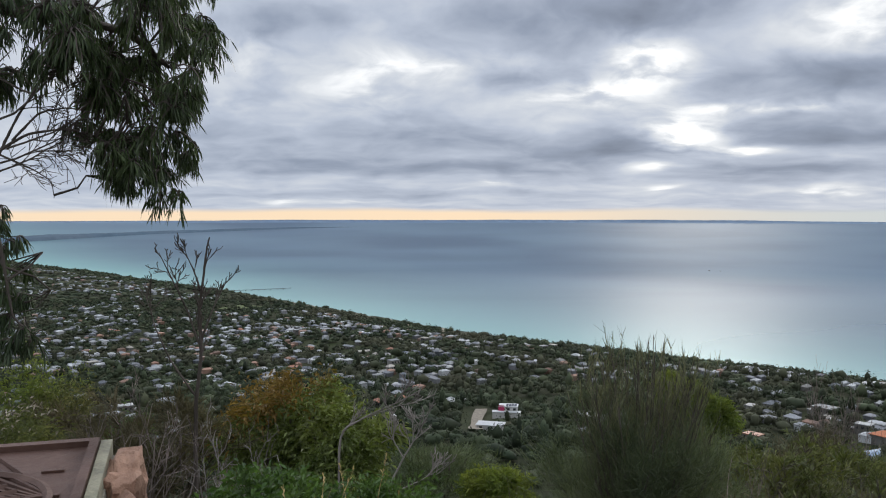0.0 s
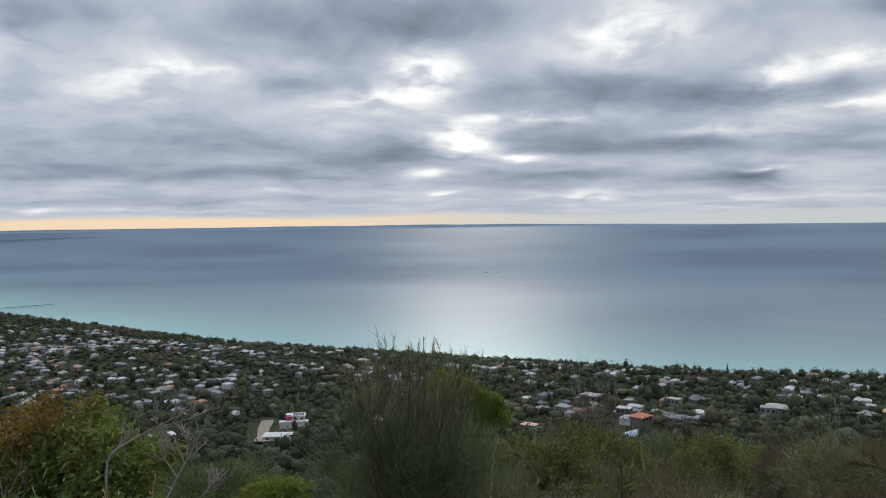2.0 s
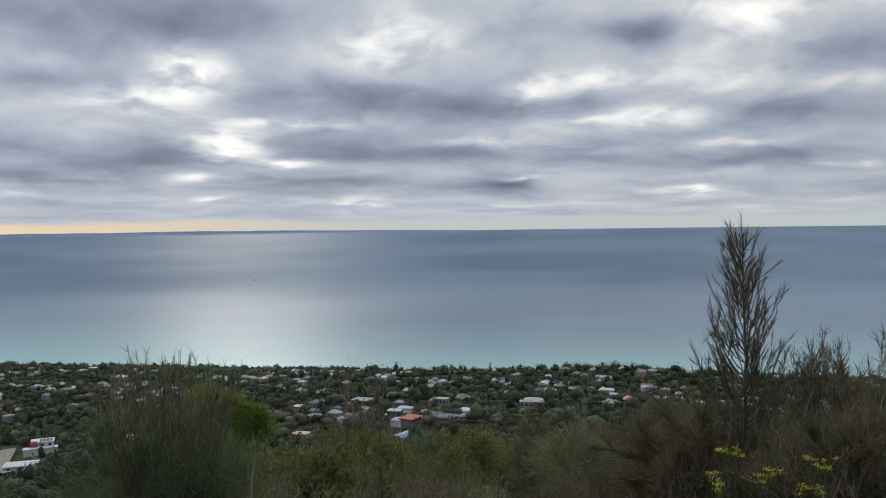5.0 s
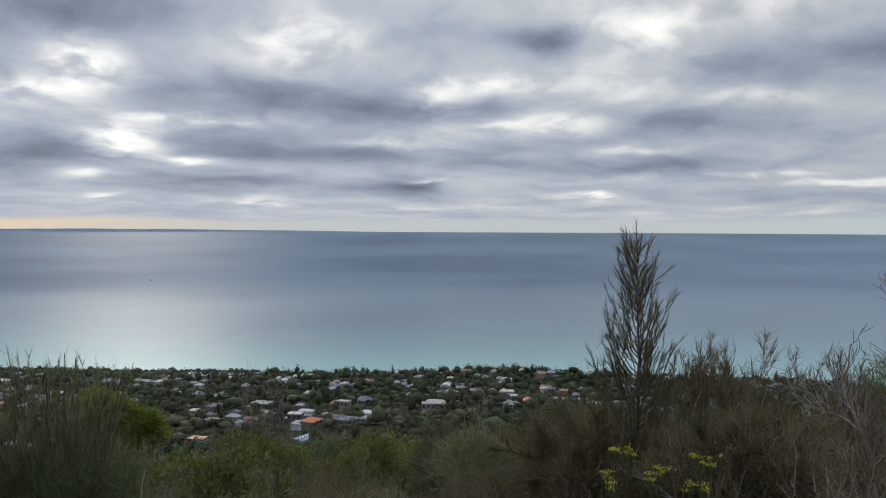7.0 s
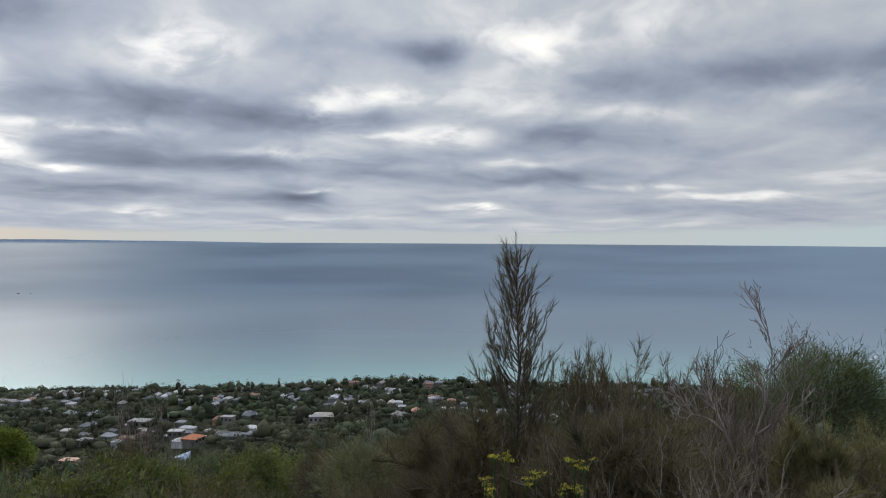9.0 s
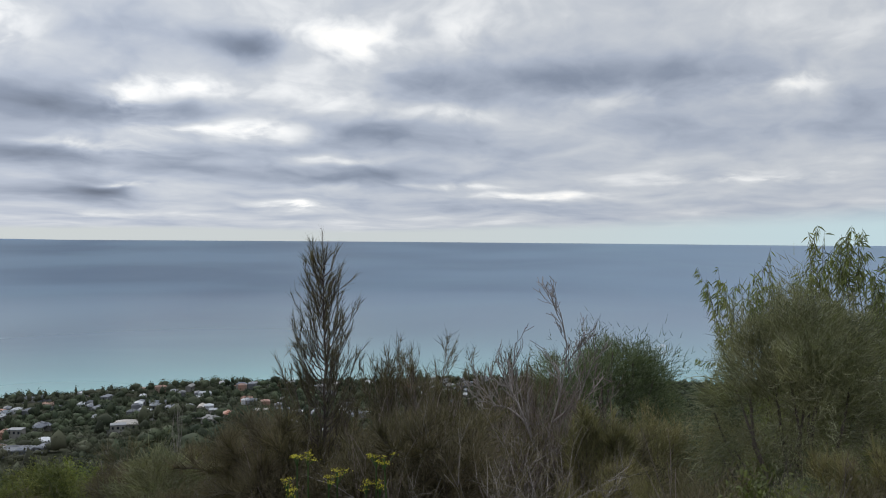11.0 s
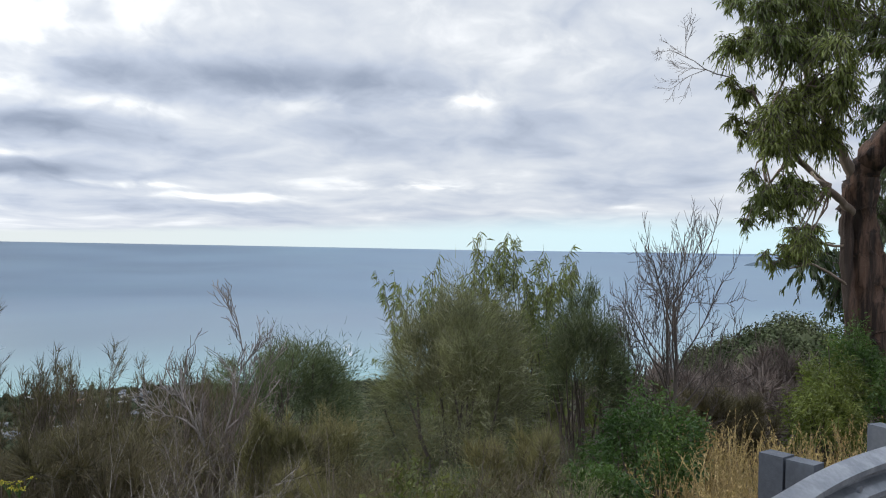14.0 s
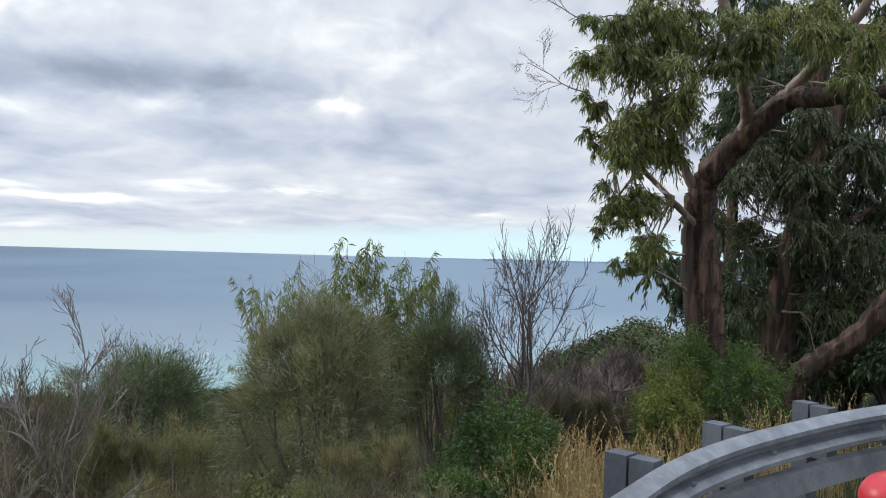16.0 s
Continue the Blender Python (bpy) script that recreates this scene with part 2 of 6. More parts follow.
# ---------------------------------------------------------------- mesh helpers
class Geo:
    """Vertices and faces gathered piece by piece."""

    def __init__(self):
        self.v, self.f, self.n = [], [], 0

    def add(self, v, f):
        v = np.asarray(v, float).reshape(-1, 3)
        f = np.asarray(f, np.int64)
        self.f.append(f + self.n)
        self.v.append(v)
        self.n += len(v)

    def mesh(self, name, smooth=False):
        me = bpy.data.meshes.new(name)
        v = np.concatenate(self.v)
        loops = np.concatenate([f.ravel() for f in self.f])
        sizes = np.concatenate([np.full(len(f), f.shape[1]) for f in self.f])
        starts = np.concatenate([[0], np.cumsum(sizes)[:-1]])
        me.vertices.add(len(v))
        me.vertices.foreach_set("co", v.ravel())
        me.loops.add(len(loops))
        me.loops.foreach_set("vertex_index", loops)
        me.polygons.add(len(sizes))
        me.polygons.foreach_set("loop_start", starts)
        me.update(calc_edges=True)
        me.polygons.foreach_set("use_smooth", np.full(len(sizes), smooth))
        return me


def part(name, shape, material, parent=None, label="", smooth=False):
    """One mesh object from a Geo, a bmesh or a mesh, under a thing or a part."""
    if isinstance(shape, Geo):
        me = shape.mesh(name, smooth)
    elif isinstance(shape, bmesh.types.BMesh):
        me = bpy.data.meshes.new(name)
        shape.to_mesh(me)
        shape.free()
        if smooth:
            me.polygons.foreach_set("use_smooth", np.full(len(me.polygons), True))
    else:
        me = shape
    if material and not me.materials:
        me.materials.append(material)
    ob = new(name, me)
    if parent:
        ob.parent = parent
    if label:
        ob["label"] = label
    return ob


def thing(name, x, y, z, label, category, group="", turn=0.0):
    ob = new(name)
    ob.matrix_world = pose(x, y, z, 0, 0, turn)
    return tagged(ob, label, category, group)


def polar(bearing, d):
    return d * math.sin(radians(bearing)), d * math.cos(radians(bearing))


def unit(v):
    return v / np.maximum(np.linalg.norm(v, axis=-1, keepdims=True), 1e-9)


def tube(geo, pts, radii, sides=5):
    pts, radii = np.asarray(pts, float), np.asarray(radii, float)
    along = unit(np.gradient(pts, axis=0))
    ref = np.array([0.31, 0.17, 0.93]) if abs(along[0][2]) < 0.9 else np.array([0.93, 0.3, 0.1])
    a = unit(np.cross(along, ref))
    b = np.cross(along, a)
    turn = np.arange(sides) * 2 * math.pi / sides
    ring = pts[:, None] + radii[:, None, None] * (np.cos(turn)[None, :, None] * a[:, None] + np.sin(turn)[None, :, None] * b[:, None])
    i = np.arange(len(pts) - 1)[:, None] * sides
    k = np.arange(sides)[None]
    k2 = (k + 1) % sides
    geo.add(ring.reshape(-1, 3), np.stack([i + k, i + k2, i + sides + k2, i + sides + k], -1).reshape(-1, 4))


def leaves(geo, at, way, length, width, rng, sag=0.25):
    """Lance-shaped blades, each a bent pair of quads."""
    n = len(at)
    way = unit(way)
    side = unit(np.cross(way, unit(rng.normal(size=(n, 3)))))
    length = np.broadcast_to(np.asarray(length, float), n)[:, None]
    width = np.broadcast_to(np.asarray(width, float), n)[:, None]
    down = np.array([0, 0, -1.0])
    one, two, tip = at + way * length * 0.35, at + way * length * 0.7 + down * length * sag * 0.4, at + way * length + down * length * sag
    v = np.stack([at, one - side * width * .5, one + side * width * .5, two - side * width * .4, two + side * width * .4, tip], 1)
    i = np.arange(n)[:, None] * 6
    geo.add(v.reshape(-1, 3), np.concatenate([i + [1, 2, 4, 3]], 0))
    f = geo.n - 6 * n
    geo.f.append(np.concatenate([i + [0, 2, 1], i + [3, 4, 5]], 0) + f)


def kites(geo, at, way, length, width, rng, sag=0.15):
    """Small flat leaves, one folded diamond each."""
    n = len(at)
    way = unit(way)
    side = unit(np.cross(way, unit(rng.normal(size=(n, 3)))))
    length = np.broadcast_to(np.asarray(length, float), n)[:, None]
    width = np.broadcast_to(np.asarray(width, float), n)[:, None]
    mid = at + way * length * .45
    tip = at + way * length + np.array([0, 0, -1.0]) * length * sag
    v = np.stack([at, mid + side * width * .5, tip, mid - side * width * .5], 1)
    i = np.arange(n)[:, None] * 4
    geo.add(v.reshape(-1, 3), np.concatenate([i + [0, 1, 2], i + [0, 2, 3]], 0))


def needles(geo, at, way, length, width, rng, sag=0.0):
    n = len(at)
    way = unit(way)
    side = unit(np.cross(way, unit(rng.normal(size=(n, 3)))))
    length = np.broadcast_to(np.asarray(length, float), n)[:, None]
    tip = at + way * length + np.array([0, 0, -1.0]) * length * sag
    v = np.stack([at - side * width * .6, at + side * width * .6, tip], 1)
    geo.add(v.reshape(-1, 3), np.arange(n)[:, None] * 3 + [0, 1, 2])


def grow(rng, start, way, length, radius, depth, spec, out):
    """Branch by branch; out gathers (points, radii, depth)."""
    n = spec.get("bits", 5)
    pts, p, d = [np.array(start, float)], np.array(start, float), unit(np.array(way, float))
    for k in range(n):
        d = unit(d + rng.normal(size=3) * spec["wander"] + np.array([0, 0, spec["rise"]]))
        p = p + d * length / n
        pts.append(p)
    pts = np.array(pts)
    radii = np.linspace(radius, radius * spec.get("taper", 0.45), n + 1)
    out.append((pts, radii, depth))
    if depth == 0:
        return
    count = spec["fork"][-depth] if isinstance(spec["fork"], tuple) else spec["fork"]
    for k in range(count):
        s = spec.get("low", 0.3) + (1 - spec.get("low", 0.3)) * (k + rng.random()) / count
        i = min(int(s * n), n - 1)
        q = pts[i] + (pts[i + 1] - pts[i]) * (s * n - i)
        axis = unit(pts[i + 1] - pts[i])
        off = unit(np.cross(axis, rng.normal(size=3)))
        angle = radians(spec["angle"]) * rng.uniform(0.6, 1.3)
        grow(rng, q, axis * math.cos(angle) + off * math.sin(angle), length * spec["shrink"] * rng.uniform(0.7, 1.2) * (1.15 - 0.45 * s),
             max(radii[i] * spec.get("thin", 0.55), spec.get("least", 0.002)), depth - 1, spec, out)


# ---------------------------------------------------------------- the lie of the land
SHORE = np.array([(-2700, 4300), (-1403, 2595), (-900, 2150), (-436, 1641), (53, 1013), (195, 891), (290, 806), (383, 722), (505, 642),
                  (605, 572), (740, 390), (821, 235), (880, 60), (960, -200), (1500, -900), (2600, -2500)], float)
STEP = np.array([0, 3, 5, 8, 12, 20, 30, 50, 100, 200, 400, 600, 800, 1000, 1500, 5000], float)
DROP_SEA = np.array([0, .05, .4, 1.3, 2.9, 6.4, 11, 22, 43, 70, 101, 121, 133, 139, 143, 145], float)
DROP_SPUR = np.array([0, 0, .2, .5, 1.1, 2.6, 4.4, 7.5, 13, 36, 80, 110, 130, 138, 143, 145], float)
DROP_HILL = np.array([0, 0, 0, 0, 0, -.2, -1, -3, -9, -20, -30, -30, -25, -20, -10, 0], float)


def shore_distance(x, y):
    """Metres from the water's edge, positive on land."""
    p = np.stack([x, y], -1)
    best = np.full(x.shape, 1e9)
    sign = np.ones(x.shape)
    for a, b in zip(SHORE[:-1], SHORE[1:]):
        ab = b - a
        t = np.clip(((p - a) @ ab) / (ab @ ab), 0, 1)
        d = np.linalg.norm(p - a - t[..., None] * ab, axis=-1)
        side = ab[0] * (p[..., 1] - a[1]) - ab[1] * (p[..., 0] - a[0])
        near = d < best
        best = np.where(near, d, best)
        sign = np.where(near, np.where(side > 0, -1, 1), sign)
    return best * sign


def smooth(a, b, v):
    t = np.clip((v - a) / (b - a), 0, 1)
    return t * t * (3 - 2 * t)


def ground_z(x, y):
    x, y = np.asarray(x, float), np.asarray(y, float)
    r = np.hypot(x, y)
    bearing = np.degrees(np.arctan2(x, y)) % 360
    bearing = np.where(bearing > 250, bearing - 360, bearing)
    spur = smooth(70, 98, bearing)
    hill = np.maximum(smooth(104, 128, bearing), smooth(-42, -75, bearing))
    sea, sp, hi = (np.interp(r, STEP, d) for d in (DROP_SEA, DROP_SPUR, DROP_HILL))
    z = GROUND - ((sea * (1 - spur) + sp * spur) * (1 - hill) + hi * hill)
    wave = np.sin(x * .021 + 1.3) * np.cos(y * .017 + .4) + .6 * np.sin(x * .05 + y * .043)
    z = z + wave * np.clip((r - 60) / 400, 0, 1) * 3.0
    s = shore_distance(x, y)
    far = 114.0 * np.clip((r - 2100) / 2800, 0, 1) ** 2
    return far + np.where(s > 0, np.maximum(z, 1.5) * smooth(-20, 140, s) + 0.4 * np.clip(s / 20, 0, 1) * (1 - smooth(20, 140, s)), -6 * smooth(0, 120, -s) - .05)


def gz(x, y):
    return float(ground_z(np.array([x]), np.array([y]))[0])


def polar_sheet(radii, bearings, height, closed):
    r, b = np.meshgrid(radii, np.radians(bearings), indexing="ij")
    x, y = r * np.sin(b), r * np.cos(b)
    v = np.stack([x, y, height(x, y, r)], -1)
    m, k = r.shape
    i = np.arange(m - 1)[:, None] * k
    j = np.arange(k if closed else k - 1)[None]
    j2 = (j + 1) % k
    g = Geo()
    g.add(v.reshape(-1, 3), np.stack([i + j, i + k + j, i + k + j2, i + j2], -1).reshape(-1, 4))
    return g, x.ravel(), y.ravel()


def make_ground():
    radii = np.concatenate([[0.01], np.geomspace(0.6, 4950, 190)])
    g, x, y = polar_sheet(radii, np.arange(0, 360, 0.75), lambda x, y, r: ground_z(x, y), True)
    m = surface("scrub_ground", (0.022, 0.028, 0.013), (0.05, 0.05, 0.028), 0.05, 0.95, (0.034, 0.042, 0.018), bump=0.6, bump_scale=1.5, gloss=0.1)
    n = m.node_tree
    s = next(q for q in n.nodes if q.type == "BSDF_PRINCIPLED")
    sand = n.nodes.new("ShaderNodeAttribute")
    sand.attribute_name = "sand"
    blend = n.nodes.new("ShaderNodeMix")
    blend.data_type = "RGBA"
    n.links.new(s.inputs["Base Color"].links[0].from_socket, blend.inputs[6])
    n.links.new(sand.outputs["Fac"], blend.inputs[0])
    blend.inputs[7].default_value = (0.46, 0.40, 0.31, 1)
    n.links.new(blend.outputs[2], s.inputs["Base Color"])
    ob = part("ground", g, m, smooth=True)
    near_water = shore_distance(x, y)
    ob.data.attributes.new("sand", "FLOAT", "POINT").data.foreach_set("value", np.clip(1 - np.abs(near_water - 2) / 14, 0, 1))
    tagged(ob, "steep scrubby hillside falling to a coastal plain", "ground", kind="structure")


def sea_level(x, y, r):
    far = np.clip((r - 2100) / 2800, 0, 1)
    return 114.0 * far ** 2


def make_sea():
    radii = np.geomspace(420, 4950, 110)
    g, x, y = polar_sheet(radii, np.arange(-75, 150.1, 0.9), sea_level, False)
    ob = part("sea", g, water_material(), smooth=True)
    depth = -shore_distance(x, y)
    shallow = np.exp(-np.clip(depth, 0, None) / 250.0) * 0.9
    a = ob.data.attributes.new("shallow", "FLOAT", "POINT")
    a.data.foreach_set("value", shallow)
    # How much eastern sky is painted into the water colour, growing with bearing.
    a = ob.data.attributes.new("sky_paled", "FLOAT", "POINT")
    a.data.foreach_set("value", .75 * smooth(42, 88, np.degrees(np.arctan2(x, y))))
    a = ob.data.attributes.new("ruffled", "FLOAT", "POINT")
    a.data.foreach_set("value", smooth(650, 2600, np.hypot(x, y)))
    tagged(ob, "calm grey-blue bay with pale turquoise shallows", "sea", kind="structure")


make_ground()
make_sea()


# ---------------------------------------------------------------- far coasts round the bay
def far_ridge(name, label, points, material, depth=160.0):
    """A low land with haze in its colour: rows of bearing, distance, height over the water."""
    rng = np.random.default_rng(len(points))
    b = np.linspace(points[0][0], points[-1][0], 140)
    d = np.interp(b, [p[0] for p in points], [p[1] for p in points])
    h = np.interp(b, [p[0] for p in points], [p[2] for p in points])
    h = h * (1 + 0.10 * np.convolve(rng.normal(size=len(b) + 8), np.ones(9) / 3, "valid"))
    x, y = np.sin(np.radians(b)), np.cos(np.radians(b))
    base = sea_level(0, 0, d) - 2.0
    rows = [np.stack([x * d, y * d, base], -1), np.stack([x * (d + 20), y * (d + 20), base + 2 + h * .6], -1),
            np.stack([x * (d + depth * .5), y * (d + depth * .5), base + 2 + h], -1), np.stack([x * (d + depth), y * (d + depth), base - 3], -1)]
    v = np.stack(rows)
    k = len(b)
    i = np.arange(3)[:, None] * k
    j = np.arange(k - 1)[None]
    g = Geo()
    g.add(v.reshape(-1, 3), np.stack([i + j, i + j + 1, i + k + j + 1, i + k + j], -1).reshape(-1, 4))
    tagged(part(name, g, material, smooth=True), label, "land", kind="structure")


# Aerial haze is mixed into these land colours; the air itself stays clear.
HAZE_TINT = surface("haze_tinted_land", (0.095, 0.135, 0.175), (0.12, 0.155, 0.19), 0.004, 1.0, gloss=0.0)
HAZE_TINT_FAR = surface("haze_tinted_far_land", (0.23, 0.30, 0.40), (0.26, 0.33, 0.42), 0.003, 1.0, gloss=0.0)
far_ridge("far_coast", "low wooded far coast, coloured blue with haze", [(-40, 3500, 20), (-29, 3700, 22), (-20, 4150, 16), (-10, 4480, 7), (-4.5, 4600, 0.5)], HAZE_TINT)
far_ridge("far_shore_backdrop", "thin haze-coloured shore along the horizon", [(-40, 4900, 6), (-10, 4900, 12), (4, 4900, 17), (20, 4900, 14), (33, 4900, 1)], HAZE_TINT_FAR, 40)
far_ridge("far_headland_backdrop", "thin haze-coloured blue headland on the horizon", [(84, 4900, 1), (95, 4900, 9), (110, 4900, 16), (125, 4900, 30)], HAZE_TINT_FAR, 40)
far_ridge("headland", "dark wooded headland across the water", [(99.8, 4300, 3), (100.6, 4300, 22), (101.6, 4290, 34), (103.2, 4280, 50), (112, 4200, 90)], HAZE_TINT, 220)


# ---------------------------------------------------------------- woods between the houses
def ball(levels):
    bm = bmesh.new()
    bmesh.ops.create_icosphere(bm, subdivisions=levels, radius=1.0)
    v = np.array([q.co for q in bm.verts])
    f = np.array([[q.index for q in face.verts] for face in bm.faces])
    bm.free()
    return v, f


def crowns(geo, x, y, radius, high, rng, levels, tufts, tuft, heart=.82):
    """Lumpy crowns set about with small sprays of leaf."""
    v, f = ball(levels)
    n = len(x)
    z = ground_z(x, y)
    bumps = 1 + rng.normal(size=(n, len(v))) * 0.20
    body = v[None] * bumps[..., None] * (heart if tufts else 1.0)
    body[..., 2] = np.where(body[..., 2] < -.35, -.35, body[..., 2])
    size = np.stack([radius, radius * rng.uniform(.8, 1.2, n), high * .55], -1)
    centre = np.stack([x, y, z + high * .45], -1)
    geo.add((centre[:, None] + body * size[:, None]).reshape(-1, 3), (f[None] + (np.arange(n) * len(v))[:, None, None]).reshape(-1, 3))
    if not tufts:
        return
    way = unit(rng.normal(size=(n, tufts, 3)))
    way[..., 2] = np.abs(way[..., 2]) * 1.1 - 0.2
    at = (centre[:, None] + way * size[:, None] * rng.uniform(.85, 1.18, (n, tufts, 1))).reshape(-1, 3)
    out = unit(way + rng.normal(size=way.shape) * .7).reshape(-1, 3)
    side = unit(np.cross(out, unit(rng.normal(size=out.shape))))
    up = np.cross(out, side)
    s = rng.uniform(.5, 1.2, (len(at), 1)) * tuft
    tri = np.stack([at - side * s * .55, at + side * s * .55, at + out * s * .3 + up * s * .8], 1)
    geo.add(tri.reshape(-1, 3), np.arange(len(at))[:, None] * 3 + [0, 1, 2])


def scatter(rng, count, r0, r1, b0, b1, inland=25.0):
    r = np.sqrt(rng.uniform(r0 ** 2, r1 ** 2, count))
    b = np.radians(rng.uniform(b0, b1, count))
    x, y = r * np.sin(b), r * np.cos(b)
    keep = shore_distance(x, y) > inland
    return x[keep], y[keep]


WOODS = surface("gum_woods", (0.030, 0.042, 0.024), (0.064, 0.078, 0.042), 0.035, 0.9, (0.070, 0.070, 0.043), island=0.5, gloss=0.2)
SPUR = surface("spur_scrub", (0.050, 0.068, 0.032), (0.105, 0.120, 0.056), 0.12, 0.9, (0.115, 0.105, 0.068), island=0.5, gloss=0.2)


# ---------------------------------------------------------------- the town
def roof_material():
    m = bpy.data.materials.new("sheet_roof")
    m.use_nodes = True
    n = Nodes(m.node_tree)
    pick = n.add("ShaderNodeValToRGB", {0: n.add("ShaderNodeObjectInfo").outputs["Random"]})
    ramp = pick.color_ramp
    ramp.interpolation = "CONSTANT"
    shades = ((0, (.34, .35, .36)), (.2, (.22, .23, .24)), (.42, (.13, .14, .16)), (.60, (.48, .48, .47)), (.70, (.26, .25, .23)),
              (.84, (.15, .17, .2)), (.91, (.42, .38, .33)), (.96, (.40, .17, .10)))
    for k, (at, colour) in enumerate(shades):
        e = ramp.elements[k] if k < 2 else ramp.elements.new(at)
        e.position, e.color = at, (*colour, 1)
    place = n.add("ShaderNodeTexCoord").outputs["Object"]
    ribs = n.add("ShaderNodeTexWave", {"Vector": place, "Scale": 2.0, "Distortion": 0.0}).outputs["Fac"]
    dirt = n.ramp(n.noise(place, 0.6, 5.0), 0.3, 0.75, 0.72, 1.08)
    colour = n.vec("MULTIPLY", pick.outputs[0], n.add("ShaderNodeCombineXYZ", {0: dirt, 1: dirt, 2: dirt}).outputs[0])
    relief = n.add("ShaderNodeBump", {"Height": ribs, "Strength": 0.3, "Distance": 0.03}).outputs[0]
    s = n.add("ShaderNodeBsdfPrincipled", {"Base Color": colour, "Roughness": 0.55, "Normal": relief})
    n.add("ShaderNodeOutputMaterial", {0: s.outputs[0]})
    return m


ROOF = roof_material()
WALL = surface("rendered_wall", (0.182, 0.174, 0.156), (0.226, 0.217, 0.200), 0.4, 0.9, per_object=0.45)
PANE = surface("dark_pane", (0.02, 0.025, 0.03), (0.03, 0.035, 0.04), 0.5, 0.15)
TERRACOTTA = surface("terracotta_tiles", (0.40, 0.13, 0.06), (0.50, 0.19, 0.09), 1.2, 0.8)
MAGENTA = surface("magenta_wall", (0.42, 0.03, 0.10), (0.46, 0.04, 0.12), 0.5, 0.7)
SOLAR = surface("solar_panel", (0.02, 0.025, 0.045), (0.03, 0.035, 0.06), 0.8, 0.2)
BLUEROOF = surface("blue_sheet_roof", (0.16, 0.24, 0.36), (0.22, 0.30, 0.42), 0.6, 0.5)
WHITEROOF = surface("white_sheet_roof", (0.42, 0.43, 0.44), (0.50, 0.505, 0.51), 0.6, 0.5)


def box(geo, x0, x1, y0, y1, z0, z1):
    v = [(x, y, z) for z in (z0, z1) for y in (y0, y1) for x in (x0, x1)]
    geo.add(v, [(0, 2, 3, 1), (4, 5, 7, 6), (0, 1, 5, 4), (2, 6, 7, 3), (0, 4, 6, 2), (1, 3, 7, 5)])


def pitched(geo, x0, x1, y0, y1, z, rise, hip):
    """A roof with eaves: hip 0 is a gable, hip 1 a full hip."""
    m, run = (y0 + y1) / 2, (y1 - y0) / 2 * hip
    v = [(x0, y0, z), (x1, y0, z), (x1, y1, z), (x0, y1, z), (x0 + run, m, z + rise), (x1 - run, m, z + rise)]
    v += [(a, b, c - .25) for a, b, c in v[:4]]
    geo.add(v, [(0, 1, 5, 4), (2, 3, 4, 5), (0, 6, 7, 1), (1, 7, 8, 2), (2, 8, 9, 3), (3, 9, 6, 0), (6, 9, 8, 7)])
    geo.f.append(np.array([(1, 2, 5), (3, 0, 4)]) + geo.n - 10)


def house(label, blocks, hip, roof, wall, group="houses of the town", flat=False):
    """blocks: x0, x1, y0, y1, wall height, roof rise."""
    ob = tagged(new("house"), label, "house", group)
    w, r = Geo(), Geo()
    for x0, x1, y0, y1, h, rise in blocks:
        box(w, x0, x1, y0, y1, -4.0, h)
        if flat:
            box(r, x0 - .3, x1 + .3, y0 - .3, y1 + .3, h, h + .35)
        else:
            pitched(r, x0 - .6, x1 + .6, y0 - .6, y1 + .6, h + .25, rise * .8, hip)
    body = part("wall", w, wall, ob)
    part("roof", r, roof, ob)
    x0, x1, y0, y1, h, _ = blocks[0]
    for k in range(3):
        at = x0 + (x1 - x0) * (k + .5) / 3
        for y, s in ((y0, -1), (y1, 1)):
            g = Geo()
            box(g, at - .9, at + .9, min(y, y + s * .06), max(y, y + s * .06), h - 2.1, h - .7)
            part("window", g, PANE, body)
    return ob


LABELS = ["single-storey house with pale sheet-metal hip roof among trees", "long low house with gabled metal roof among trees",
          "two-storey rendered house with flat roof among trees", "house with two joined hip roofs among trees"]
VARIANTS = [house(LABELS[0], [(-7, 7, -4.5, 4.5, 2.9, 2.1)], 1.0, ROOF, WALL),
            house(LABELS[1], [(-9, 9, -3.6, 3.6, 2.8, 1.5)], 0.0, ROOF, WALL),
            house(LABELS[2], [(-6, 6, -4.5, 4.5, 5.6, 0), (4, 9, -3.5, 3.5, 3.0, 0)], 0, ROOF, WALL, flat=True),
            house(LABELS[3], [(-7, 5, -4, 4, 3.0, 2.0), (1, 8, -8, 3, 3.0, 2.0)], 0.9, ROOF, WALL)]


def cottage(g, a, b, rng, l, w, lift):
    """A walled block under a hipped roof, turned to the street grid."""
    turn = radians(38 + rng.choice([0, 90]) + rng.normal() * 8)
    one = Geo()
    box(one, -l * .95, l * .95, -w * .93, w * .93, -4, 3)
    pitched(one, -l, l, -w, w, 2.7, 1.3, .8)
    c, s = math.cos(turn), math.sin(turn)
    v = np.concatenate(one.v) @ np.array([[c, s, 0], [-s, c, 0], [0, 0, 1]]) + (a, b, gz(a, b) + lift)
    g.add(v, one.f[0])
    for f in one.f[1:]:
        g.f.append(f + g.n - len(v))


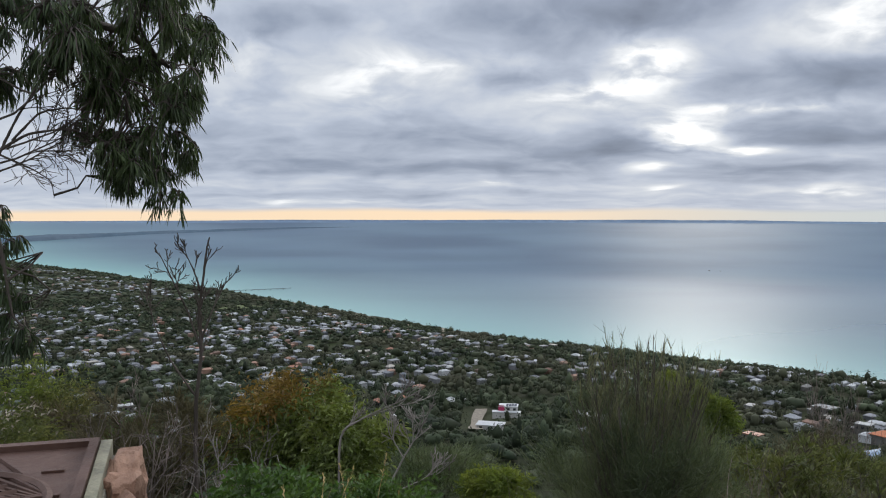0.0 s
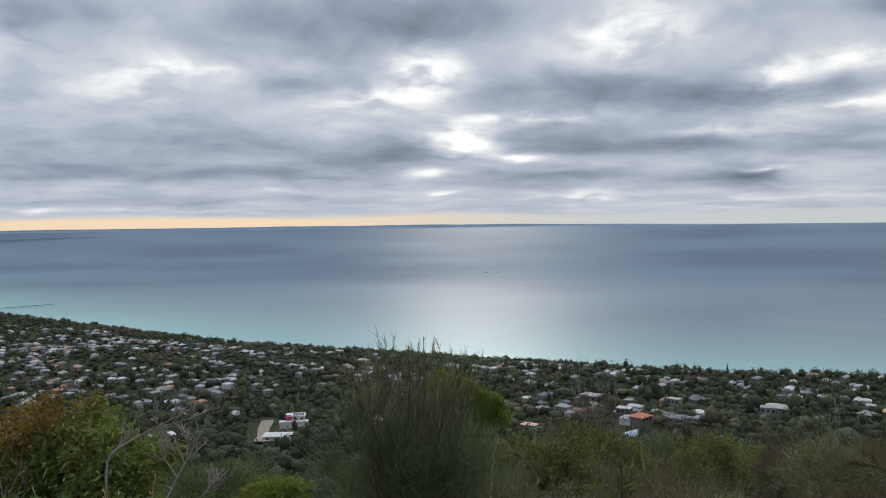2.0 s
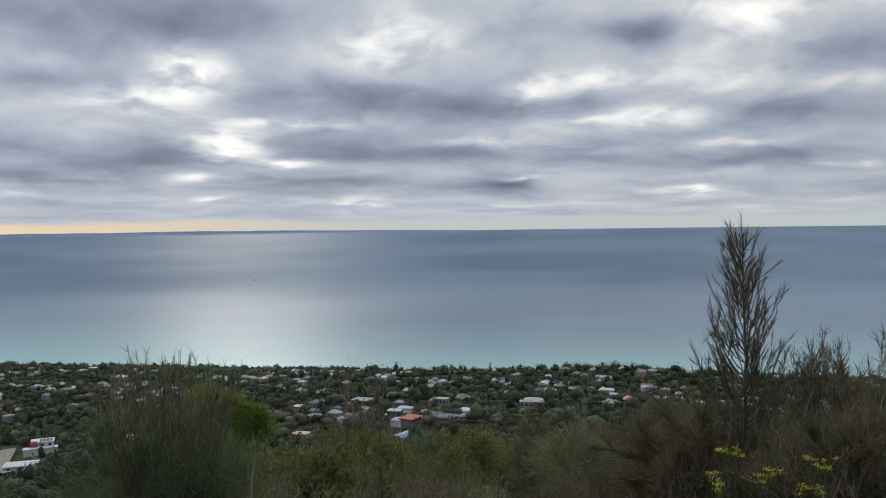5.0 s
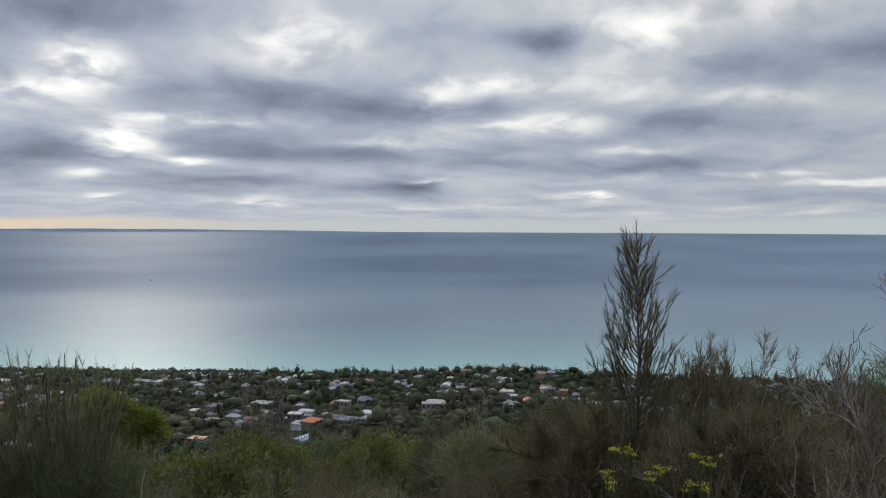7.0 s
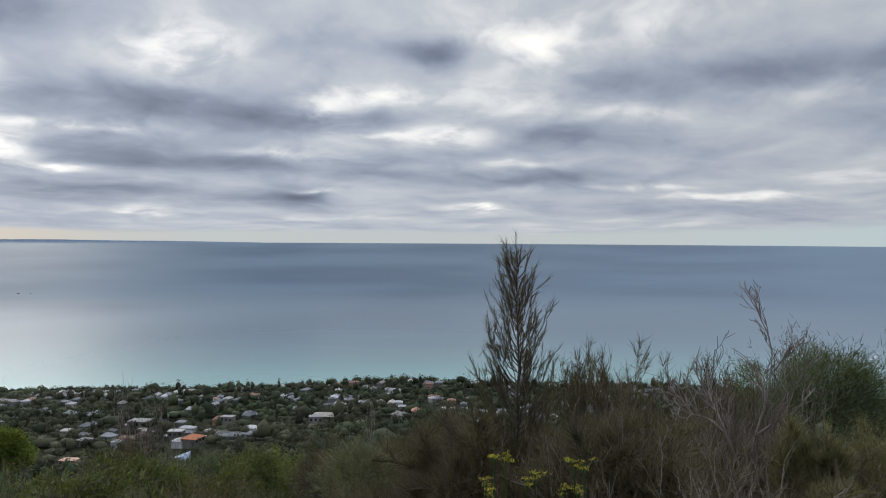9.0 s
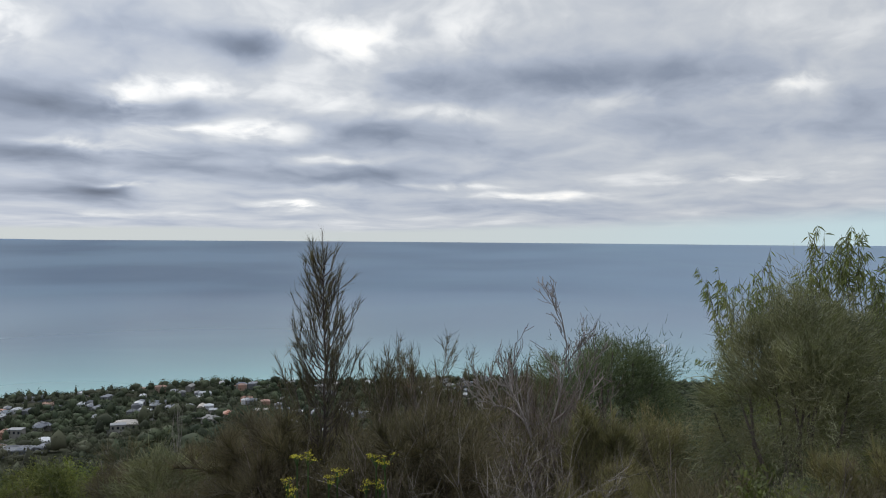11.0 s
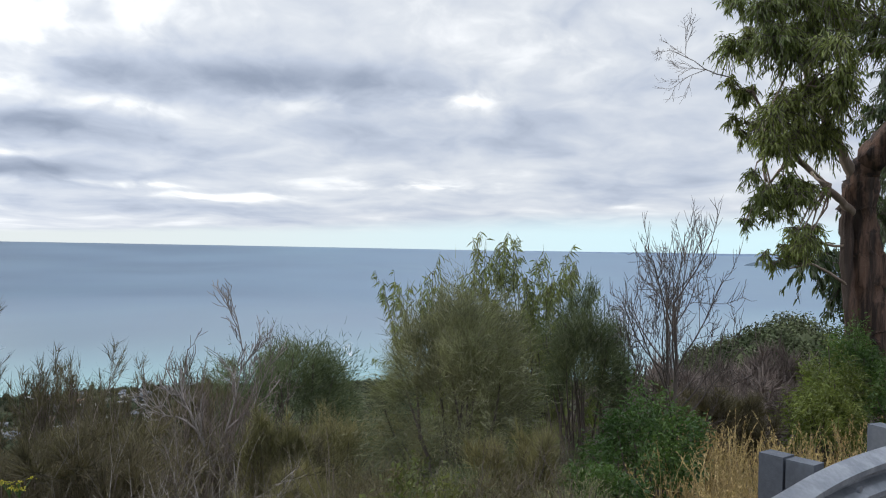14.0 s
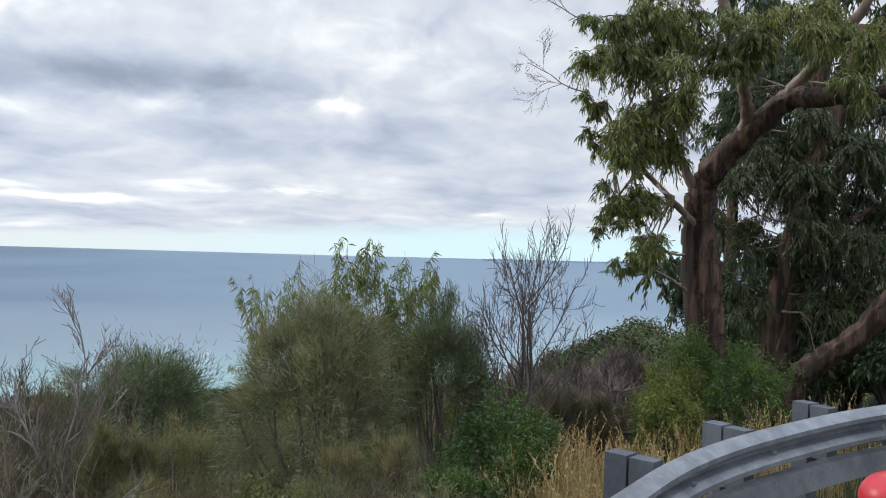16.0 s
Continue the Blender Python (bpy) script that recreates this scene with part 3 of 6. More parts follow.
def town():
    rng = np.random.default_rng(11)
    placed = [(33, 418), (-27, 372), (22, 366), (205, 378), (189, 352)]
    made = 0
    xs, ys = scatter(rng, 4200, 330, 1080, -29, 62, 45)
    for x, y in zip(xs, ys):
        if made >= 298:
            break
        r = math.hypot(x, y)
        thick = noise.noise(Vector((x * .006, y * .006, 3.1)))
        if thick < -0.25 + (0.42 if r < 480 else 0.0) or any((x - a) ** 2 + (y - b) ** 2 < 13 ** 2 for a, b in placed):
            continue
        placed.append((x, y))
        m = Matrix.Translation((x, y, gz(x, y) - 0.3)) @ pose(0, 0, 0, 0, 0, 38 + rng.choice([0, 90]) + rng.normal() * 9)
        s = rng.uniform(.45, .74)
        ob = VARIANTS[made] if made < 4 else None
        if ob:
            ob.matrix_world = m
        else:
            copy_thing(VARIANTS[int(rng.choice([0, 0, 1, 2, 3, 3]))], m @ Matrix.Diagonal((s, s, 1, 1)))
        made += 1
    # small roofs that peep out between the trees
    for tone, share, seed in ((surface("pale_roofs", (.30, .31, .32), (.50, .50, .50), .03, .6, island=.4), 240, 13),
                              (surface("grey_roofs", (.10, .11, .125), (.21, .21, .22), .03, .6, island=.4), 400, 14),
                              (surface("brown_roofs", (.20, .14, .11), (.36, .20, .14), .03, .8, island=.35), 130, 15)):
        rng = np.random.default_rng(seed)
        x, y = scatter(rng, share * 6, 430, 1250, -31, 62, 60)
        thick = np.array([noise.noise(Vector((a * .007, b * .007, 3.1))) for a, b in zip(x, y)])
        keep = thick > -0.12 + 0.3 * (np.hypot(x, y) < 560)
        g = Geo()
        for a, b in list(zip(x[keep], y[keep]))[:share]:
            cottage(g, a, b, rng, rng.uniform(2.8, 5.2), rng.uniform(2.2, 3.4), .5)
            placed.append((a, b))
        tagged(part("small_houses", g, tone), "small houses half hidden between the trees", "houses", kind="stuff")
    # the far streets of the plain, roofs past counting
    for tone, share, seed in ((surface("far_pale_roofs", (.33, .34, .36), (.52, .53, .54), .02, .6, island=.35), 700, 3), (surface("far_grey_roofs", (.15, .16, .18), (.25, .25, .26), .02, .6, island=.35), 1000, 4),
                              (surface("far_tile_roofs", (.24, .16, .13), (.32, .22, .17), .02, .8), 200, 5)):
        rng = np.random.default_rng(seed)
        g = Geo()
        x, y = scatter(rng, share * 3, 950, 3300, -31, 12, 70)
        thick = np.array([noise.noise(Vector((a * .004, b * .004, 1.0))) for a, b in zip(x, y)])
        keep = thick > -0.15
        for a, b in list(zip(x[keep], y[keep]))[:share]:
            cottage(g, a, b, rng, rng.uniform(2.8, 5.6), rng.uniform(2.2, 3.6), .6)
        tagged(part("far_houses", g, tone), "far rooftops of the town on the plain", "houses", kind="stuff")
    return placed


def landmarks():
    """The few buildings that stand out below the lookout."""
    for x, y, turn, label, blocks, hip, roof, wall, flat in (
            (33, 418, -8, "two-storey house with magenta wall and solar roof", [(-5, 7, -4, 5, 5.4, 0), (-9, 9, -8, -3, 2.6, 0)], 0, WHITEROOF, WHITEWALL, True),
            (-27, 372, 20, "white villa with a low tiled roof beside a paddock", [(-6, 6, -4, 4, 4.6, 1.4)], 1, WHITEROOF, WHITEWALL, False),
            (22, 366, -14, "low house with pale blue sheet roof", [(-8, 7, -5, 4, 2.8, .9)], .2, WHITEROOF, WHITEWALL, False),
            (205, 378, 30, "house with bright orange terracotta roof", [(-6, 6, -5, 5, 4.0, 2.6)], 1, TERRACOTTA, WALL, False),
            (189, 352, 24, "long low house with blue and white sheet roof", [(-10, 9, -4, 4, 2.8, 1.2)], 0, BLUEROOF, WHITEWALL, False)):
        ob = house(label, blocks, hip, roof, wall, "", flat)
        ob.matrix_world = Matrix.Translation((x, y, gz(x, y) + 1.2)) @ pose(0, 0, 0, 0, 0, turn) @ Matrix.Scale(.78, 4)
        if "magenta" in label:
            g = Geo()
            box(g, -5.4, -1.5, -4.15, -4.0, .2, 6.4)
            part("feature_wall", g, MAGENTA, ob, "bright magenta rendered wall")
            g = Geo()
            for k in range(4):
                box(g, -.6 + k * 1.8, 1.0 + k * 1.8, -3, 3.4, 5.85, 5.95)
            part("solar_panel", g, SOLAR, ob, "dark glass solar panels")
    # the lane and the paddock, laid on the slope
    rng = np.random.default_rng(2)
    for name, label, cat, c0, c1, w, mat in (
            ("lane", "pale gravel lane between the gardens", "road", (15, 350), (19, 440), 6.0, GRAVEL),
            ("paddock", "mown green paddock by the houses", "grass", (-2, 368), (-22, 380), 12, LAWN),
            ("clearing", "bare sandy yard on the slope", "yard", (-34, 318), (-38, 344), 9, GRAVEL),
            ("sports_ground", "green oval in the town", "grass", (-330, 1260), (-300, 1330), 34, LAWN)):
        a, b = np.array(c0, float), np.array(c1, float)
        n = unit(np.array([-(b - a)[1], (b - a)[0]]))
        t = np.linspace(0, 1, 14)[:, None]
        mid = a + (b - a) * t + n * np.sin(t * 5) * 1.2
        g = Geo()
        rows = []
        for k in (-1, -.33, .33, 1):
            p = mid + n * k * w * (.5 + .12 * np.sin(t * 9 + k))
            rows.append(np.column_stack([p, ground_z(p[:, 0], p[:, 1]) + 1.3]))
        v = np.stack(rows)
        i, j = np.arange(3)[:, None] * 14, np.arange(13)[None]
        g.add(v.reshape(-1, 3), np.stack([i + j, i + j + 1, i + 15 + j, i + 14 + j], -1).reshape(-1, 4))
        tagged(part(name, g, mat, smooth=True), label, cat, kind="structure")


WHITEWALL = surface("white_wall", (0.475, 0.461, 0.432), (0.533, 0.518, 0.497), 0.4, 0.9)
GRAVEL = surface("pale_gravel", (0.17, 0.145, 0.11), (0.26, 0.22, 0.17), 0.5, 0.95)
LAWN = surface("mown_grass", (0.07, 0.10, 0.03), (0.12, 0.14, 0.05), 0.15, 0.95)
HOMES = town()
landmarks()


def woods():
    homes = np.array(HOMES)

    def clear(x, y, gap):
        ok = np.ones(len(x), bool)
        for k in range(0, len(x), 2000):
            p = np.stack([x[k:k + 2000], y[k:k + 2000]], -1)
            ok[k:k + 2000] = (np.linalg.norm(p[:, None] - homes[None], axis=-1).min(1) > gap)
        return ok
    rng = np.random.default_rng(5)
    g = Geo()
    x, y = scatter(rng, 12500, 230, 800, -30, 96)
    # keep gardens open on the side that faces up the hill
    r = np.hypot(x, y)
    keep = clear(x, y, 5.6) & clear(x * (1 + 7 / r), y * (1 + 7 / r), 4.0)
    for c0, c1, w in (((12, 322), (19, 440), 9), ((-2, 366), (-22, 378), 10), ((-34, 318), (-38, 344), 9), ((-27, 356), (-27, 372), 7), ((22, 350), (22, 366), 8), ((34, 400), (33, 418), 7), ((185, 340), (205, 378), 8)):
        a, b = np.array(c0, float), np.array(c1, float)
        p = np.stack([x, y], -1)
        t = np.clip(((p - a) @ (b - a)) / ((b - a) @ (b - a)), 0, 1)
        keep &= np.linalg.norm(p - a - t[:, None] * (b - a), axis=-1) > w
    x, y = x[keep], y[keep]
    for near in (True, False):
        k = (np.hypot(x, y) < 520) == near
        n = int(k.sum())
        crowns(g, x[k], y[k], 3.0 * np.exp(rng.normal(size=n) * .42), 5.4 * np.exp(rng.normal(size=n) * .36), rng, 1, 54 if near else 30, .8 if near else 1.05, .72)
    tagged(part("hillside_woods", g, WOODS, smooth=True), "dark grey-green gum and tea-tree woods between houses", "trees", kind="stuff")
    g = Geo()
    x, y = scatter(rng, 15000, 760, 1500, -31, 66)
    keep = clear(x, y, 5.0)
    x, y = x[keep], y[keep]
    n = len(x)
    crowns(g, x, y, rng.uniform(2.2, 4.6, n), rng.uniform(3.2, 7.0, n), rng, 1, 16, 1.6)
    x, y = scatter(rng, 16000, 1500, 3500, -32, 4)
    n = len(x)
    crowns(g, x, y, rng.uniform(4, 8, n), rng.uniform(3, 6, n), rng, 1, 0, 1)
    # the belt of trees along the beach
    t = rng.uniform(0, len(SHORE) - 3.2, 3000)
    k = t.astype(int)
    p = SHORE[k] + (SHORE[k + 1] - SHORE[k]) * (t - k)[:, None]
    back = unit(SHORE[k + 1] - SHORE[k])
    inward = np.stack([back[:, 1], -back[:, 0]], -1)
    p = p + inward * rng.uniform(14, 60, len(p))[:, None]
    n = len(p)
    crowns(g, p[:, 0], p[:, 1], rng.uniform(3.2, 6.0, n), rng.choice([4, 5, 6, 8], n) * rng.uniform(.8, 1.15, n), rng, 1, 26, 1.6)
    tagged(part("coastal_woods", g, WOODS, smooth=True), "dark belt of trees along the beach and plain", "trees", kind="stuff")
    g = Geo()
    x, y = scatter(rng, 420, 75, 330, 88, 120)
    n = len(x)
    crowns(g, x, y, rng.uniform(1.0, 2.4, n), rng.uniform(1.2, 3.6, n), rng, 1, 380, .30, .7)
    # taller trees where the spur climbs
    bearing, d = rng.uniform(97, 105, 150), rng.uniform(55, 125, 150)
    x, y = d * np.sin(np.radians(bearing)), d * np.cos(np.radians(bearing))
    high = EYE + d * np.tan(np.radians(np.interp(bearing, [95.5, 98, 102.7, 105], [-6.6, -5.8, -3.7, -3.0]) - rng.uniform(0, 1, 150) ** .7 * 3.2)) - ground_z(x, y)
    keep = (high > 1.5) & (high < 11)
    x, y, high = x[keep], y[keep], high[keep]
    crowns(g, x, y, high * rng.uniform(.30, .46, len(x)), high, rng, 1, 1100, .22, .62)
    tagged(part("spur_woods", g, SPUR, smooth=True), "dense green scrub on the neighbouring spur", "trees", kind="stuff")


woods()


def pier():
    ob = thing("pier", -434, 1610, 0, "long narrow timber pier reaching into the bay", "pier")
    wood = surface("weathered_timber", (0.08, 0.075, 0.07), (0.13, 0.12, 0.11), 0.5, 0.9)
    a, b = Vector((-20, -10, 0)), Vector((122, 71, 0))
    d = b - a
    m = Matrix.Translation(a) @ pose(0, 0, 0, 0, 0, math.degrees(math.atan2(d.y, d.x)))
    g = Geo()
    box(g, 0, d.length, -1.6, 1.6, 2.0, 2.6)
    deck = part("deck", g, wood, ob)
    deck.matrix_local = m
    g = Geo()
    box(g, -.2, .2, -.2, .2, -6, 2.0)
    leg = g.mesh("pile")
    for k in range(12):
        for side in (-1.2, 1.2):
            part("pile", leg, wood, ob).matrix_local = m @ Matrix.Translation((4 + k * 13, side, 0))


pier()


def boats():
    white = surface("boat_hull", (0.10, 0.10, 0.11), (0.14, 0.14, 0.15), 0.6, 0.6)
    for bearing, d, s in ((18.0, 2350, .55), (18.7, 2350, .4)):
        x, y = polar(bearing, d)
        ob = thing("boat", x, y, float(sea_level(0, 0, np.array(d))), "small dark boat moored out on the bay", "boat")
        g = Geo()
        g.add([(-5 * s, -1.5 * s, -.3), (3 * s, -1.5 * s, -.3), (6 * s, 0, -.3), (3 * s, 1.5 * s, -.3), (-5 * s, 1.5 * s, -.3),
               (-5.2 * s, -1.8 * s, 1.6 * s), (3 * s, -1.8 * s, 1.8 * s), (7 * s, 0, 2.2 * s), (3 * s, 1.8 * s, 1.8 * s), (-5.2 * s, 1.8 * s, 1.6 * s)],
              [(0, 1, 6, 5), (1, 2, 7, 6), (2, 3, 8, 7), (3, 4, 9, 8), (4, 0, 5, 9)])
        g.f.append(np.array([(5, 6, 7, 8, 9)]) + g.n - 10)
        part("hull", g, white, ob)
        g = Geo()
        box(g, -3 * s, 1 * s, -1.2 * s, 1.2 * s, 1.6 * s, 4 * s)
        part("cabin", g, white, ob)
        g = Geo()
        tube(g, [(0, 0, 4 * s), (0, 0, 9 * s)], [.15 * s, .1 * s])
        part("mast", g, white, ob)


boats()


# ---------------------------------------------------------------- plants of the lookout's edge
BARK = surface("grey_brown_bark", (0.06, 0.047, 0.038), (0.13, 0.105, 0.088), 6, 0.95, bump=0.6, bump_scale=40, stretch=(1, 1, .25))
DEADWOOD = surface("bleached_deadwood", (0.180, 0.155, 0.138), (0.330, 0.290, 0.262), 5, 0.9, bump=0.3, bump_scale=60, stretch=(1, 1, .3))
DEADBROWN = surface("brown_dead_twigs", (0.126, 0.098, 0.085), (0.236, 0.186, 0.160), 5, 0.95, island=.25)
GUMBARK = surface("gum_bark", (0.032, 0.020, 0.015), (0.165, 0.096, 0.066), 7, 0.9, (0.075, 0.055, 0.045), bump=1.0, bump_scale=26, stretch=(1.5, 1.5, .16), soft=(.40, .62))
PALEBARK = surface("pale_peeled_bark", (0.19, 0.135, 0.10), (0.35, 0.275, 0.215), 3, 0.85, (0.12, 0.085, 0.065), bump=0.5, bump_scale=20, stretch=(1.4, 1.4, .3))
SHEOAK = surface("sheoak_needles", (0.128, 0.132, 0.078), (0.252, 0.246, 0.146), 1.5, 0.75, (0.245, 0.200, 0.128), island=0.4, thin=0.3)
SHEOAK_DARK = surface("dark_sheoak_needles", (0.071, 0.092, 0.049), (0.150, 0.174, 0.095), 1.5, 0.75, (0.147, 0.133, 0.075), island=0.4, thin=0.3)
SHEOAK_BROWN = surface("brown_sheoak_needles", (0.082, 0.067, 0.042), (0.165, 0.130, 0.080), 1.2, 0.85, (0.100, 0.105, 0.054), island=0.4, thin=0.25)
SHEOAK_PALE = surface("pale_sheoak_needles", (0.165, 0.148, 0.078), (0.290, 0.245, 0.130), 1.5, 0.8, island=0.35, thin=0.3)
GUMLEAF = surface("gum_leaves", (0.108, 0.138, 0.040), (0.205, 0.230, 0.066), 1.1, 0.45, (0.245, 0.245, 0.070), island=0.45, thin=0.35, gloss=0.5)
# Darker copy of gum_leaves, with the shade of the crown put into its colour.
GUMSHADE = surface("shade_toned_gum_leaves", (0.040, 0.062, 0.026), (0.080, 0.108, 0.042), 1.1, 0.5, (0.10, 0.115, 0.036), island=0.45, thin=0.18, gloss=0.4)
GUMYOUNG = surface("young_gum_leaves", (0.154, 0.185, 0.062), (0.246, 0.261, 0.097), 1.4, 0.45, (0.262, 0.206, 0.088), island=0.4, thin=0.35)
GREENLEAF = surface("green_shrub_leaves", (0.050, 0.096, 0.026), (0.112, 0.172, 0.050), 2.0, 0.45, island=0.4, thin=0.38)
WATTLE = surface("bright_wattle_leaves", (0.115, 0.150, 0.026), (0.230, 0.245, 0.045), 1.6, 0.55, island=0.35, thin=0.35)
OLIVE = surface("olive_leaves", (0.080, 0.098, 0.032), (0.165, 0.172, 0.054), 1.6, 0.6, (0.220, 0.175, 0.060), island=0.4, thin=0.3)
ORANGETIP = surface("orange_tipped_leaves", (0.16, 0.085, 0.018), (0.24, 0.145, 0.030), 1.6, 0.6, (0.11, 0.115, 0.03), island=0.35, thin=0.25)
STRAW = surface("dry_grass", (0.36, 0.25, 0.115), (0.58, 0.43, 0.21), 3, 0.8, island=0.35, thin=0.25)
YELLOW = surface("yellow_flowers", (0.40, 0.34, 0.03), (0.52, 0.46, 0.05), 8, 0.7, island=0.3, thin=0.2)
CREAM = surface("cream_seed_heads", (0.38, 0.32, 0.24), (0.48, 0.42, 0.33), 8, 0.8, island=0.3)

HEATHY = dict(wander=.10, rise=.10, angle=28, shrink=.58, fork=(6, 5, 4), low=.18, thin=.6, least=.0022)
BUSHY = dict(wander=.14, rise=.05, angle=42, shrink=.6, fork=(5, 5, 4), low=.22, thin=.6, least=.003, dome=True)
TWIGGY = dict(wander=.12, rise=.09, angle=36, shrink=.62, fork=(5, 5, 4), low=.2, thin=.62, least=.003)


def skeleton_of(rng, stems, spread, spec, depth, radius, high, wide):
    """Branches from a foot at the origin, brought to the plant's height and width."""
    out = []
    for k in range(stems):
        a = (k + rng.random()) / stems * 2 * math.pi
        lean = spread * rng.uniform(.3, 1.0)
        grow(rng, (math.cos(a) * .05, math.sin(a) * .05, -.25), (math.cos(a) * lean, math.sin(a) * lean, 1), rng.uniform(.75, 1.05), radius, depth, spec, out)
    every = np.concatenate([p for p, _, _ in out])
    top = every[:, 2].max()
    far = np.percentile(np.hypot(every[:, 0], every[:, 1]), 92)
    fit = np.array([wide / 2 / far, wide / 2 / far, high / top])
    return [(p * fit, r, d) for p, r, d in out]


def along(rng, twigs, per):
    """Places and directions along the twigs."""
    at, way = [], []
    for p, _, _ in twigs:
        t = rng.uniform(.1, 1.0, per) * (len(p) - 1)
        i = np.minimum(t.astype(int), len(p) - 2)
        seg = p[i + 1] - p[i]
        at.append(p[i] + seg * (t - i)[:, None])
        way.append(unit(seg))
    return np.concatenate(at), np.concatenate(way)


def stems_geo(branches, thick=1.0, least=0.0):
    g = Geo()
    for p, r, d in branches:
        keep = slice(None) if d >= 2 else [0, 2, 5] if d == 1 else [0, 3, 5]
        tube(g, p[keep], np.maximum(r * thick, least)[keep], 6 if d >= 2 else 3)
    return g


def mound(ob, rng, high, wide, leaf, stem, kind, total, length, width, tip_leaf, lift, bare=False):
    """A rounded bush: clumps of leaf over a lumpy mound, on stems from one foot."""
    rx, rz = wide / 2, min(high * .5, wide * (.45 if bare else .72))
    n = 96
    way = unit(rng.normal(size=(n, 3)))
    way[:, 2] = np.where(way[:, 2] < -.55, -way[:, 2], way[:, 2])
    reach = rng.uniform(.45, 1.0, n) * (1 + .22 * np.sin(way[:, 0] * 4 + rng.uniform(0, 6)) * np.cos(way[:, 1] * 3))
    heart = np.array([0, 0, high - rz * 1.02])
    mid = heart + way * reach[:, None] * np.array([rx, rx, rz]) * .84
    w = Geo()
    for k in range(0, n, 6):
        foot = rng.normal(size=3) * np.array([.05, .05, 0]) - np.array([0, 0, .1])
        turn = (foot + mid[k]) / 2 + rng.normal(size=3) * wide * .05 * np.array([1, 1, 0])
        tube(w, [foot, (foot + turn) / 2 + rng.normal(size=3) * .02, turn, (turn + mid[k]) / 2 + rng.normal(size=3) * .02, mid[k]], np.linspace(.014, .004, 5) * max(wide, .6), 5)
    tagged(part("stem", w, stem, ob, smooth=True), kind="stuff")
    which = rng.integers(0, n, total)
    spread = rng.normal(size=(total, 3)) * np.array([rx, rx, rz]) * rng.uniform(.06, .13, n)[which][:, None]
    at = mid[which] + spread
    out = unit((at - heart) / np.array([rx, rx, rz]) ** 1)
    grain = unit(unit(rng.normal(size=(n, 3)))[which] * .5 + out + np.array([0, 0, lift]))
    d = unit(grain + rng.normal(size=(total, 3)) * (.48 if kind == "needle" else .75))
    size = length * rng.uniform(.55, 1.2, total)
    tips = np.zeros(total, bool)
    if tip_leaf:
        tips = at[:, 2] > heart[2] + rz * (.58 + .25 * np.sin(at[:, 0] * 5 / wide) + .12 * rng.normal(size=total))
    for name, keep, material in (("foliage", ~tips, leaf), ("tip_foliage", tips, tip_leaf)):
        if keep.any():
            g = Geo()
            if kind == "needle":
                needles(g, at[keep], d[keep], size[keep], width, rng, .05)
            else:
                kites(g, at[keep], d[keep], size[keep], width, rng, .25)
            part(name, g, material, ob)


def plant(name, label, category, x, y, top, wide, seed, leaf, stem, spec=HEATHY, stems=5, spread=.35, depth=3, radius=.02,
          kind="needle", per=40, length=.2, width=.0035, splay=.55, lift=.35, group="", sag=0.05, tip_leaf=None, foot=None):
    """A shrub whose top stands at the given height against the eye."""
    rng = np.random.default_rng(seed)
    z = gz(x, y) if foot is None else EYE + foot
    high = EYE + top - z
    ob = thing(name, x, y, z, label, category, group)
    if spec.get("dome"):
        mound(ob, rng, high, wide, leaf, stem, kind, int(per * (215 if kind == "needle" else 200)), length * (.75 if kind == "needle" else 1.0), width * (1.35 if kind == "needle" else 1.0), tip_leaf, lift, spec.get("low") == .4)
        return ob
    room = high - (length * .55 if kind == "needle" else length * .3)
    branches = skeleton_of(rng, stems, spread, spec, depth, radius, room, max(wide - length * .5, wide * .5))
    for q in branches:
        if q[2] == depth:
            part("stem", stems_geo([q]), stem, ob, smooth=True)
    part("branchwork", stems_geo([q for q in branches if q[2] < depth]), stem, ob, smooth=True)
    twigs = [b for b in branches if b[2] <= 1]
    if kind == "bare":
        return ob
    per, width = (max(int(per * .8), 5), width * 1.2) if kind == "needle" else (max(int(per * .6), 4), width * 1.2)
    at, way = along(rng, twigs, per)
    way = unit(way + rng.normal(size=way.shape) * splay + np.array([0, 0, lift]))
    n = len(at)
    size = length * rng.uniform(.55, 1.15, n)
    if tip_leaf:
        high_ones = at[:, 2] > room * (.74 + .10 * np.sin(at[:, 0] * 3) + .05 * rng.normal(size=n))
    else:
        high_ones = np.zeros(n, bool)
    for name2, keep, material in (("foliage", ~high_ones, leaf), ("tip_foliage", high_ones, tip_leaf)):
        if not keep.any():
            continue
        g = Geo()
        if kind == "needle":
            needles(g, at[keep], way[keep], size[keep], width, rng, sag)
        else:
            kites(g, at[keep], way[keep], size[keep], width * rng.uniform(.7, 1.2, keep.sum()), rng, sag)
        part(name2, g, material, ob)
    return ob


# --- below the lookout, from the plinth round to the guardrail
plant("bare_shrub", "tangled leafless brown shrub", "dead shrub", -2.05, 5.4, -.98, 1.5, 5, None, DEADBROWN, dict(TWIGGY, wander=.24, rise=.02, angle=46, fork=(4, 4, 4)), 6, .9, 3, .009, "bare", group="bare shrubs")
plant("bare_shrub", "pale twisted leafless shrub with long branches", "dead shrub", -1.35, 5.2, -1.02, 1.2, 8, None, DEADWOOD, dict(TWIGGY, wander=.26, rise=.02, angle=46, fork=(4, 4, 3)), 5, 1.0, 3, .008, "bare", group="bare shrubs")
plant("feathery_shrub", "fine brown-grey feathery shrub", "shrub", -2.6, 7.4, -1.5, 2.2, 4, SHEOAK_BROWN, BARK, per=26, length=.18, width=.005)
